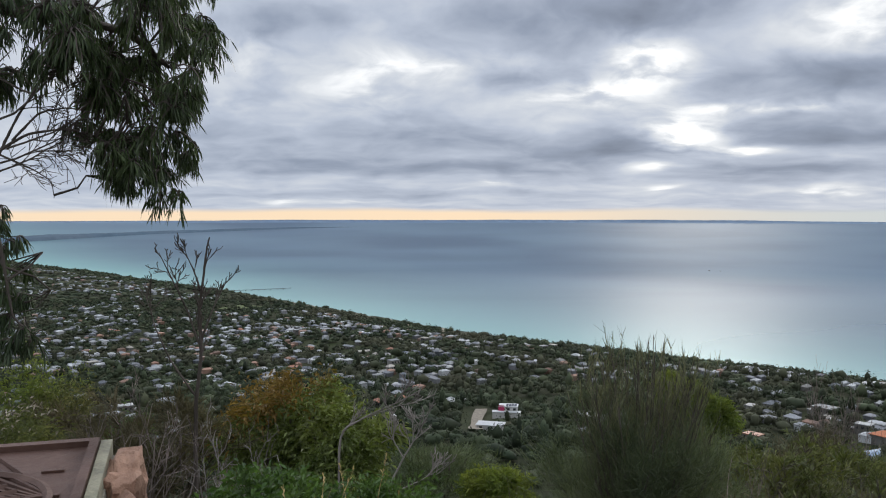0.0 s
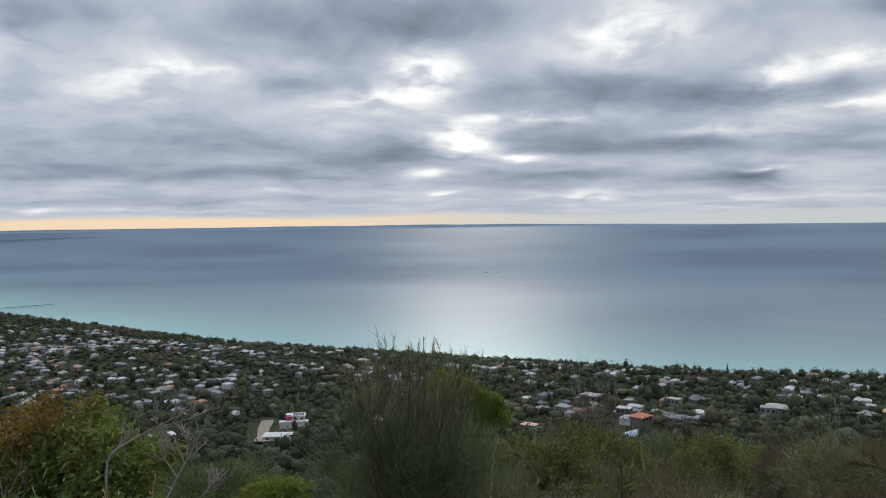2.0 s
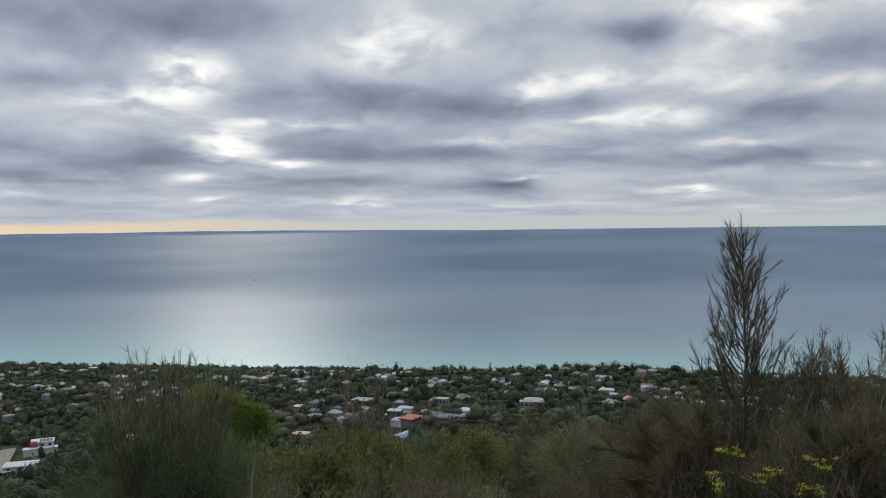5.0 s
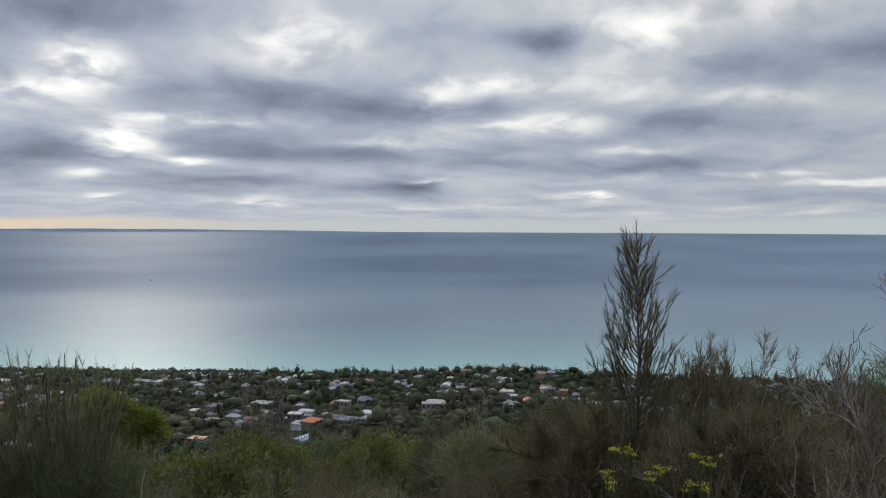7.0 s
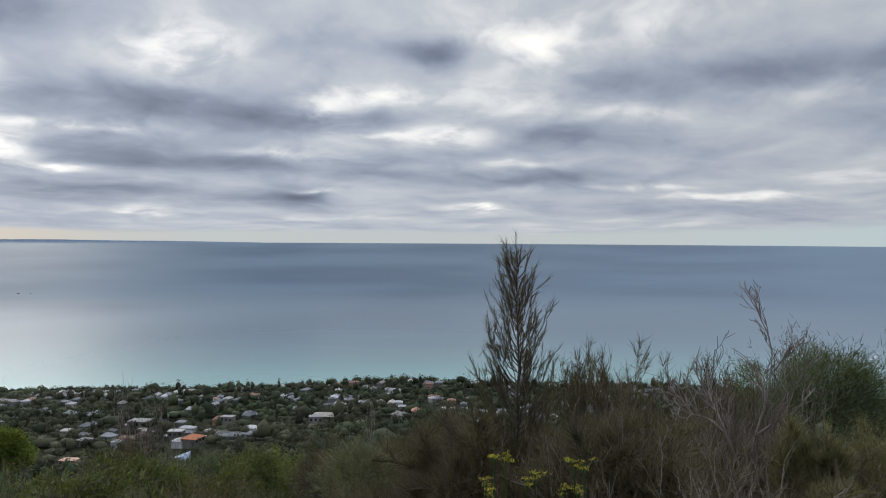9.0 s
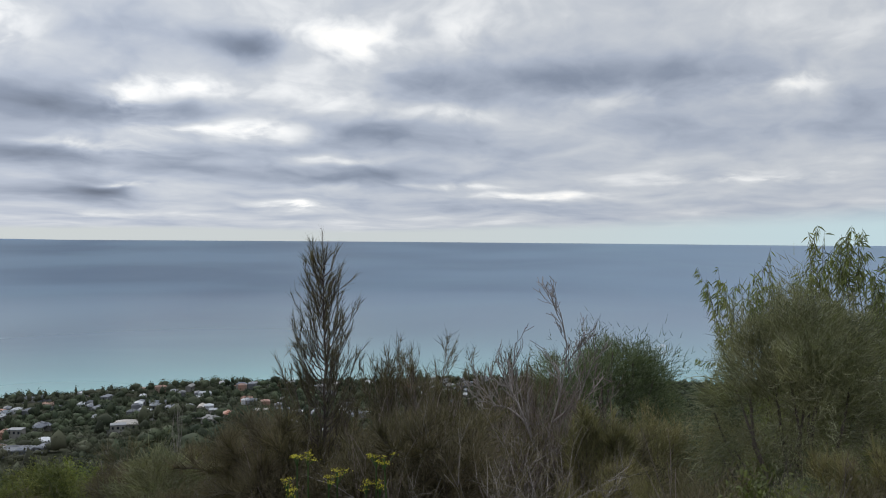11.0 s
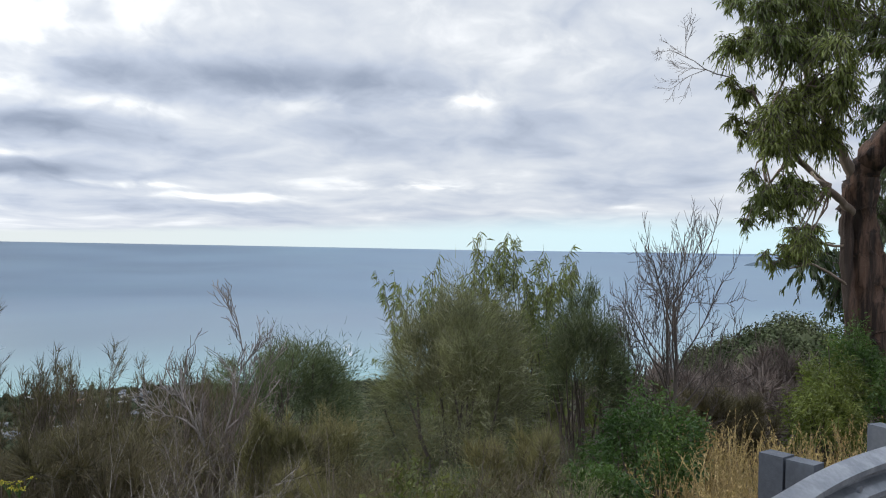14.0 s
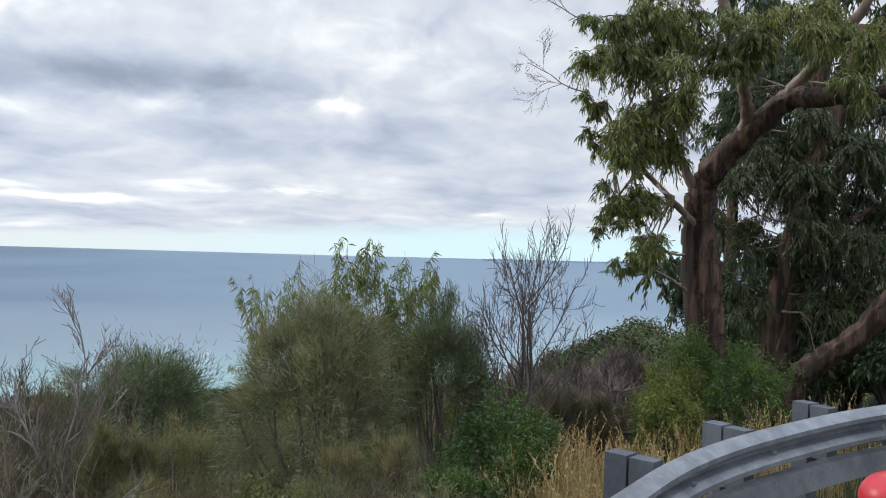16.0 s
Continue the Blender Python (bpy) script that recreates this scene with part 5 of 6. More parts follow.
bare_wood("bare_sapling", "leafless grey sapling with upright forked branches", "dead tree",
          [[(-1.83, 6.03, -1.41), (-1.78, 6.04, -1.00), (-1.80, 6.04, -0.74), (-1.77, 6.05, -0.49), (-1.74, 6.06, -0.24), (-1.72, 6.06, -0.16)],
           [(-1.80, 6.04, -0.95), (-1.88, 6.01, -0.68), (-1.99, 5.98, -0.43), (-2.06, 5.96, -0.27)],
           [(-1.78, 6.05, -0.58), (-1.83, 6.03, -0.40), (-1.88, 6.02, -0.29)],
           [(-1.83, 6.03, -1.33), (-1.99, 5.98, -1.07), (-2.10, 5.94, -0.79), (-2.12, 5.93, -0.61)],
           [(-1.78, 6.04, -0.91), (-1.69, 6.07, -0.66), (-1.60, 6.09, -0.48)]], .022, 21, BARK, 2, .17)
bare_wood("dead_branch", "bleached dead limb leaning out of the scrub", "dead branch",
          [[(-0.76, 5.95, -1.58), (-0.53, 5.98, -1.46), (-0.32, 5.99, -1.37), (-0.16, 6.00, -1.28)],
           [(-0.55, 5.98, -1.48), (-0.34, 5.99, -1.40), (-0.17, 6.00, -1.37)]], .013, 22, DEADWOOD, 2, .2)
bare_wood("dead_branch", "bleached forked dead limb among dark bushes", "dead branch",
          [[(-0.36, 4.99, -1.73), (-0.24, 5.00, -1.49), (-0.16, 5.00, -1.36), (-0.10, 5.00, -1.24)],
           [(-0.24, 5.00, -1.49), (-0.30, 4.99, -1.38), (-0.32, 4.99, -1.29)],
           [(-0.29, 4.99, -1.70), (-0.11, 5.00, -1.62), (0.03, 5.00, -1.53)]], .011, 23, DEADWOOD, 2, .16)
bare_wood("dead_branch", "bent white dead stick standing in the scrub", "dead branch",
          [[(6.92, 9.19, -3.71), (6.82, 9.26, -3.48), (6.87, 9.22, -3.22), (6.84, 9.24, -2.95)],
           [(6.84, 9.24, -3.10), (6.99, 9.13, -3.18), (7.15, 9.01, -3.46)]], .03, 24, DEADWOOD, 1, .3)
bare_wood("dead_branch", "pale twisted dead shrub with crooked grey limbs", "dead shrub",
          [[(6.52, 2.72, -2.12), (6.49, 2.80, -1.88), (6.43, 2.91, -1.57), (6.39, 2.99, -1.36), (6.34, 3.07, -1.22)],
           [(6.49, 2.80, -1.88), (6.53, 2.71, -1.56), (6.56, 2.63, -1.23), (6.58, 2.60, -0.91), (6.55, 2.65, -0.62)],
           [(6.43, 2.91, -1.57), (6.37, 3.03, -1.45), (6.29, 3.17, -1.42), (6.26, 3.22, -1.71)],
           [(6.53, 2.71, -1.56), (6.62, 2.51, -1.38), (6.65, 2.43, -1.10)]], .024, 25, DEADWOOD, 3, .35)


def fallen_log(bearing, d, length, turn, seed):
    rng = np.random.default_rng(seed)
    x, y = polar(bearing, d)
    ob = thing("fallen_log", x, y, gz(x, y), "bleached fallen branch lying on the dry brush", "dead branch")
    c, q = math.cos(radians(turn)), math.sin(radians(turn))
    ends = [(c * u * length, q * u * length, gz(x + c * u * length, y + q * u * length) - gz(x, y) + 1.15 + .12 * math.sin(u * 7)) for u in (-.5, -.2, .15, .5)]
    part("trunk", limb(ends, .07, .025, rng, 8, .1), DEADWOOD, ob, smooth=True)
    for k in range(4):
        p = np.array(ends[k]) if k else np.array(ends[1]) + .05
        part("limb", limb([p, p + (c * .3, q * .3, -.3), p + (c * .5, q * .4, -1.2 - .1 * k)], .03, .012, rng, 6, .1), DEADWOOD, ob, smooth=True)


fallen_log(100.4, 19, 1.9, 12, 71)


def gum_tree(name, label, foot, trunks, limbs, clumps, seed, leaf_material, dead=(), length=.095, width=.016, dense=1.0, bough_bark=PALEBARK, droop=.85, dead_bark=DEADWOOD, thick=1.0):
    """Trunks and limbs as polylines in metres from the eye; clumps as place, radius."""
    rng = np.random.default_rng(seed)
    fx, fy = foot
    fz = gz(fx, fy)
    off = np.array([-fx, -fy, EYE - fz])
    ob = thing(name, fx, fy, fz, label, "tree")
    wood = []
    for points, r0, r1, material in trunks:
        p = np.array(points, float) + off
        part("trunk", limb(p, r0, r1, rng, 20, .26), material, ob, smooth=True)
        wood.append((p, r1))
    for points, r0, r1, material in limbs:
        p = np.array(points, float) + off
        part("limb", limb(p, r0, r1, rng, 12, .16), material, ob, smooth=True)
        wood.append((p, r1))
    nodes = np.concatenate([np.stack([np.interp(np.linspace(.35, 1, 12), np.linspace(0, 1, len(p)), p[:, k]) for k in range(3)], -1) for p, _ in wood])
    leaf, twig, bough = Geo(), Geo(), Geo()
    for x, y, z, r in clumps:
        c = np.array((x, y, z)) + off
        near = nodes[np.argmin(np.linalg.norm(nodes - c, axis=1) + 0.4 * np.maximum(nodes[:, 2] - c[2], 0) + rng.uniform(0, .3, len(nodes)))]
        mid = (near + c) / 2 + rng.normal(size=3) * .12 + np.array([0, 0, .1])
        tube(bough, [near, (near + mid) / 2 + rng.normal(size=3) * .03, mid, (mid + c) / 2 + rng.normal(size=3) * .03, c], np.array([.022, .018, .015, .011, .008]) * thick, 5)
        for k in range(4):
            s = c + rng.normal(size=3) * r * .42
            tube(bough, [mid, (mid + s) / 2 + rng.normal(size=3) * .05, s], np.array([.014, .010, .006]) * thick, 4)
            spray(leaf, twig, s, r * .62, int(dense * 520 * r * (r + .25)), rng, length, width, droop)
    tagged(part("bough", bough, bough_bark, ob, smooth=True), kind="stuff")
    tagged(part("twig", twig, BARK, ob), kind="stuff")
    tagged(part("crown", leaf, leaf_material, ob), kind="stuff")
    for start, way, size in dead:
        out = []
        grow(rng, np.array(start) + off, way, size, .008, 3, dict(TWIGGY, rise=.01, angle=38), out)
        part("dead_branch", stems_geo(out, 1.0, .002), dead_bark, ob, "bare dead branch")
    return ob


HIGH_CLUMPS = [(9.35, -3.47, 2.73, 0.47), (9.49, -3.96, 2.79, 0.48), (9.61, -4.45, 2.77, 0.53), (8.89, -4.56, 2.03, 0.33), (9.17, -4.69, 2.53, 0.41), (9.98, -3.50, 2.38, 0.35),
          (9.72, -2.10, 0.71, 0.27), (9.96, -2.42, 0.53, 0.38), (10.32, -2.15, 0.40, 0.21), (9.64, -2.48, 0.26, 0.30), (9.99, -2.27, -0.07, 0.17), (10.24, -2.56, 0.00, 0.25)]
gum_tree("gum_tree", "big leaning gum with peeling brown bark and green crown", (11.2, -3.65),
         [([(11.2, -3.65, -1.9), (11.19, -3.64, -1.37), (11.2, -3.62, -.5), (11.23, -3.50, .45), (11.22, -3.50, .93)], .23, .19, GUMBARK),
          ([(11.0, -3.45, -1.9), (11.05, -3.42, -1.0), (11.1, -3.33, 0), (11.15, -3.35, .8)], .09, .06, GUMBARK)],
         [([(11.22, -3.50, .85), (11.1, -3.62, 1.2), (10.9, -3.91, 1.58), (10.43, -4.29, 2.05), (9.82, -4.71, 1.98), (9.2, -5.1, 1.9), (8.6, -5.5, 2.2)], .19, .07, GUMBARK),
          ([(10.95, -3.84, 1.50), (10.72, -3.95, 1.82), (10.55, -3.84, 2.05), (10.4, -3.72, 2.4), (10.19, -3.49, 2.85), (10.1, -3.3, 3.6), (10.2, -3.0, 4.4)], .085, .05, PALEBARK),
          ([(10.62, -4.14, 1.88), (10.40, -4.36, 2.16), (10.1, -4.7, 2.6), (9.8, -5.0, 3.1), (9.6, -5.1, 4.0)], .085, .05, PALEBARK),
          ([(11.2, -3.45, .9), (11.0, -3.1, 1.5), (10.7, -2.75, 2.1), (10.4, -2.4, 2.6)], .07, .03, PALEBARK),
          ([(11.1, -3.4, .5), (10.8, -3.0, .8), (10.5, -2.5, 1.2), (10.3, -2.1, 1.5)], .05, .02, PALEBARK)],
         [(9.73, -2.04, 2.81, 0.37), (9.95, -2.48, 2.81, 0.55), (10.35, -2.03, 2.42, 0.25), (9.68, -2.30, 2.21, 0.53), (9.85, -2.86, 2.46, 0.55), (10.35, -1.98, 1.93, 0.25),
          (9.69, -2.26, 1.69, 0.53), (9.87, -2.82, 1.87, 0.55), (10.35, -1.99, 1.45, 0.25), (9.70, -2.21, 1.23, 0.37), (9.91, -2.65, 1.34, 0.45), (10.06, -3.24, 2.86, 0.50),
          (9.51, -2.97, 2.06, 0.40)] + HIGH_CLUMPS,
         301, GUMLEAF, [((10.1, -1.75, 2.0), (-.1, 1, .25), .75), ((10.2, -1.7, 2.9), (-.1, 1, .5), .7)], length=.085, width=.013, dense=3.8)
BACK_CLUMPS = [(12.12, -5.20, 2.19, 0.62), (12.15, -5.86, 2.46, 0.64), (12.79, -5.12, 2.82, 0.56), (12.31, -4.71, -0.78, 0.35), (11.93, -6.32, -0.70, 0.54), (12.29, -6.27, -1.14, 0.56),
          (12.03, -5.42, -1.06, 0.44), (12.73, -4.42, 2.70, 0.45), (12.23, -6.40, 1.91, 0.56)]
gum_tree("gum_tree", "dark many-stemmed gum behind the leaning one", (12.4, -4.8),
         [([(12.4, -4.76, -2.0), (12.35, -4.85, -1.4), (12.25, -5.14, .39), (12.03, -5.65, 2.19), (11.9, -6.0, 3.4)], .14, .10, GUMBARK),
          ([(12.5, -5.2, -2.0), (12.6, -5.3, -.6), (12.8, -5.8, .8), (12.9, -6.4, 2.0)], .16, .08, GUMBARK),
          ([(10.9, -4.5, -1.85), (10.7, -4.75, -1.33), (10.31, -5.08, -.96), (9.95, -5.4, -.42), (9.7, -5.9, .4), (9.7, -6.6, 1.2)], .15, .10, GUMBARK)],
         [([(12.3, -5.0, -.2), (12.2, -5.6, .4), (12.1, -6.3, .9)], .07, .03, GUMBARK)],
         [(12.43, -4.36, 1.13, 0.71), (12.69, -4.52, 1.92, 0.64), (12.81, -5.08, 1.61, 0.74), (12.05, -5.36, 1.13, 0.80), (12.08, -6.02, 1.39, 0.82), (12.21, -6.42, 0.76, 0.74),
          (12.35, -4.61, 0.38, 0.62), (12.19, -5.77, 0.41, 0.73), (12.27, -6.31, 0.02, 0.74), (12.39, -4.48, -0.46, 0.53), (12.28, -5.59, -0.42, 0.64), (12.72, -5.32, 0.92, 0.65)] + BACK_CLUMPS,
         302, GUMSHADE, dense=2.1)
gum_tree("gum_tree", "dense dark gum closing the view behind the others", (14.6, -6.1),
         [([(14.6, -6.1, -2.0), (14.6, -6.2, 0), (14.5, -6.4, 2.5), (14.4, -6.6, 4.5)], .2, .1, GUMBARK),
          ([(15.0, -5.2, -2.0), (15.0, -5.2, .5), (15.1, -5.3, 2.6)], .12, .07, GUMBARK), ([(13.8, -7.6, -2.0), (13.8, -7.7, .5), (13.7, -8.0, 2.6)], .12, .07, GUMBARK)],
         [],
         [(15.1, -4.3, -0.2, 0.82), (15.2, -5.5, -1.1, 0.91), (15.7, -5.2, 0.6, 0.98), (14.5, -5.0, 2.2, 0.84), (13.6, -5.1, 3.5, 1.09), (13.5, -4.9, 4.8, 0.99),
          (15.3, -6.0, -0.6, 1.08), (13.9, -5.9, 0.5, 0.87), (14.4, -6.2, 2.3, 0.94), (14.3, -5.8, 3.3, 1.09), (14.5, -6.0, 5.5, 0.81), (14.6, -6.9, -1.0, 0.88),
          (14.7, -7.0, 0.3, 0.93), (14.4, -6.8, 2.4, 1.04), (14.3, -7.0, 3.5, 1.08), (15.1, -7.0, 4.7, 0.99), (13.6, -7.8, -1.1, 1.01), (14.6, -7.8, 0.5, 0.99),
          (12.9, -6.6, 1.8, 0.99), (15.3, -8.5, 3.2, 0.87), (13.8, -7.4, 4.5, 0.83), (12.8, -7.7, -0.7, 0.98), (13.4, -8.5, 0.7, 1.01), (13.4, -8.3, 2.1, 0.91),
          (13.8, -8.7, 3.6, 0.89), (13.8, -8.4, 4.5, 1.05)],
         304, GUMSHADE, length=.16, width=.036, dense=.62, bough_bark=BARK)
DROOPING = [(-2.05, 5.32, 0.48, 0.22), (-1.92, 5.69, 0.51, 0.27), (-1.87, 6.02, 0.46, 0.13), (-1.96, 5.35, 0.30, 0.18), (-1.85, 5.71, 0.28, 0.16), (-2.25, 5.88, 0.25, 0.11),
          (-2.69, 5.03, -0.03, 0.10), (-2.81, 5.30, -0.36, 0.13), (-2.92, 5.58, -0.61, 0.15), (-2.62, 5.06, -0.73, 0.14), (-2.82, 5.30, -0.21, 0.08), (-2.72, 5.69, 1.70, 0.48),
          (-2.04, 5.33, 1.63, 0.43), (-1.80, 5.72, 1.72, 0.29)]
gum_tree("gum_tree", "overhanging gum with drooping dark leaves", (-5.1, 4.3),
         [([(-5.1, 4.3, -2.0), (-4.95, 4.4, -.5), (-4.8, 4.5, 1.0), (-4.5, 4.7, 2.4)], .2, .12, GUMBARK)],
         [([(-4.85, 4.45, .4), (-3.6, 4.9, .2), (-2.95, 5.11, 0.28), (-2.79, 5.20, 0.41), (-2.65, 5.27, 0.52), (-2.47, 5.36, 0.56), (-2.30, 5.43, 0.53), (-2.19, 5.48, 0.45)], .016, .003, BARK),
          ([(-2.87, 5.15, 0.18), (-2.79, 5.20, 0.40), (-2.70, 5.25, 0.63), (-2.58, 5.31, 0.86), (-2.46, 5.36, 0.99), (-2.28, 5.44, 1.12)], .010, .004, BARK),
          ([(-2.73, 5.23, 0.47), (-2.59, 5.30, 0.66), (-2.44, 5.37, 0.70), (-2.28, 5.44, 0.67)], .008, .003, BARK),
          ([(-2.79, 5.20, 0.38), (-2.62, 5.29, 0.29), (-2.53, 5.33, 0.22), (-2.52, 5.34, 0.11)], .006, .002, BARK),
          ([(-4.6, 4.6, 2.0), (-3.6, 5.0, 1.7), (-2.78, 5.21, 1.28), (-2.43, 5.38, 1.29), (-2.08, 5.52, 1.21), (-1.85, 5.60, 1.00)], .06, .015, BARK),
          ([(-4.9, 4.4, -.2), (-3.6, 4.9, .1), (-2.90, 5.14, 0.00), (-2.80, 5.19, -0.14), (-2.76, 5.21, -0.50)], .03, .006, BARK)],
         [(-2.57, 5.09, 1.25, 0.35), (-2.47, 5.47, 1.27, 0.37), (-2.33, 5.86, 1.40, 0.39), (-1.81, 5.40, 1.33, 0.27), (-1.77, 5.73, 1.37, 0.19), (-2.91, 5.59, 1.11, 0.30),
          (-2.32, 5.21, 1.00, 0.24), (-2.19, 5.59, 1.03, 0.33), (-2.01, 5.97, 1.11, 0.32), (-1.67, 5.45, 0.90, 0.15), (-2.29, 5.55, 0.76, 0.21), (-2.23, 5.89, 0.77, 0.30),
          (-1.79, 5.41, 0.71, 0.25), (-1.74, 5.74, 0.83, 0.12)] + DROOPING,
         303, GUMSHADE, [((-2.88, 5.15, .22), (.6, .25, .5), .55), ((-2.75, 5.2, .42), (.7, .3, .25), .5), ((-2.9, 5.12, .3), (.5, .2, .15), .6), ((-2.8, 5.2, .6), (.7, .3, .4), .5)],
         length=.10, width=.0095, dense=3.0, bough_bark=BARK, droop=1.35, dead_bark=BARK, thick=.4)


# ---------------------------------------------------------------- flowers and dry grass
def fennel(x, y, top, seed):
    rng = np.random.default_rng(seed)
    z = gz(x, y)
    ob = thing("flowering_stalk", x, y, z, "tall stalk with flat yellow flower heads", "flower", "yellow flowers")
    h = EYE + top - z
    s, f = Geo(), Geo()
    for k in range(2):
        tip = np.array([rng.normal() * .03, rng.normal() * .03, h * rng.uniform(.9, 1.0)])
        tube(s, [np.zeros(3) - (0, 0, .05), tip * .5 + rng.normal(size=3) * .02, tip], [.006, .005, .003], 4)
        for j in range(4):
            a = rng.normal(size=3) * np.array([.018, .018, .014])
            head = tip + a
            tube(s, [tip - (0, 0, .05), head], [.002, .0015], 3)
            at = head + rng.normal(size=(22, 3)) * np.array([.009, .009, .003])
            leaves(f, at, rng.normal(size=(22, 3)) + np.array([0, 0, .6]), .007, .004, rng, 0)
    part("stalk", s, GREENLEAF, ob)
    part("flower_head", f, YELLOW, ob)


for k, (x, y, top) in enumerate(((2.84, 2.25, -.93), (2.78, 2.02, -.92), (2.88, 1.87, -.84), (2.9, 1.93, -.99), (2.7, 2.2, -1.02))):
    fennel(x, y, top, 400 + k)


def dry_grass():
    rng = np.random.default_rng(9)
    g = Geo()

    def tuft(x, y, high, count, spread):
        z = ground_z(np.array([x]), np.array([y]))[0]
        for k in range(count):
            a = rng.normal(size=2) * spread
            h = high * rng.uniform(.55, 1.15)
            lean = rng.normal(size=2) * .16 * h
            t = np.linspace(0, 1, 5)[:, None]
            p = np.column_stack([x + a[0] + lean[0] * t ** 1.8, y + a[1] + lean[1] * t ** 1.8, z - .03 + h * t - .08 * h * t ** 3])
            tube(g, p, [.0026, .0022, .0018, .0014, .001], 3)
            if rng.random() < .75:
                q = p[-1] - (p[-1] - p[-2]) * rng.uniform(0, .8, (9, 1))
                leaves(g, q, np.tile(p[-1] - p[-2], (9, 1)) + rng.normal(size=(9, 3)) * .06, .028, .006, rng, .1)
    for k in range(330):
        b, r = rng.uniform(96, 110), rng.uniform(4.7, 8.6)
        if r < 5.6 and b < 98:
            continue
        x, y = polar(b, r)
        tuft(x, y, rng.uniform(.35, .75), 7, .10)
    for k in range(60):
        b, r = rng.uniform(109, 117), rng.uniform(7.4, 9.2)
        x, y = polar(b, r)
        tuft(x, y, rng.uniform(.5, .85), 8, .12)
    for k in range(60):
        b, r = rng.uniform(88, 99), rng.uniform(3.9, 5.2)
        x, y = polar(b, r)
        tuft(x, y, rng.uniform(.25, .55), 5, .08)
    for k in range(7):
        tuft(-.62 + k * .05, 3.6 + rng.normal() * .1, rng.uniform(.5, .75), 4, .05)
    tagged(part("dry_grass", g, STRAW), "tall golden dry grass with seed heads", "grass", kind="stuff")
    g = Geo()
    for k in range(2600):
        b, r = rng.uniform(92, 125), rng.uniform(3.5, 14)
        x, y = polar(b, r)
        z = gz(x, y)
        n = 5
        at = np.array([x, y, z]) + rng.normal(size=(n, 3)) * np.array([.05, .05, 0])
        needles(g, at, rng.normal(size=(n, 3)) * .4 + np.array([0, 0, 1]), rng.uniform(.08, .22, n), .005, rng, .2)
    tagged(part("grass", g, surface("mixed_grass", (.09, .10, .03), (.2, .16, .07), 1.0, .9, island=.4)), "short green and dry grass by the road", "grass", kind="stuff")


dry_grass()


# ---------------------------------------------------------------- guardrail
ZINC = surface("galvanised_steel", (0.20, 0.215, 0.24), (0.30, 0.315, 0.34), 5, 0.5, (0.16, 0.17, 0.19), bump=0.15, bump_scale=25, metal=0.55)
ZINCDARK = surface("weathered_steel_post", (0.12, 0.135, 0.16), (0.17, 0.185, 0.21), 4, 0.6, (0.10, 0.11, 0.13), bump=0.15, bump_scale=30, metal=0.4)


def rail_line():
    p = np.array([polar(88, 2.75), polar(96, 3.0), polar(104.2, 3.62), polar(107.3, 4.4), polar(110.7, 5.0), polar(114.1, 5.55), polar(119, 6.5), polar(126, 7.4), polar(134, 7.9), polar(144, 8.0)])
    t = np.linspace(0, len(p) - 1, 120)
    q = np.stack([np.interp(t, np.arange(len(p)), p[:, k]) for k in range(2)], -1)
    for _ in range(60):
        q[1:-1] = (q[:-2] + q[1:-1] * 2 + q[2:]) / 4
    return q


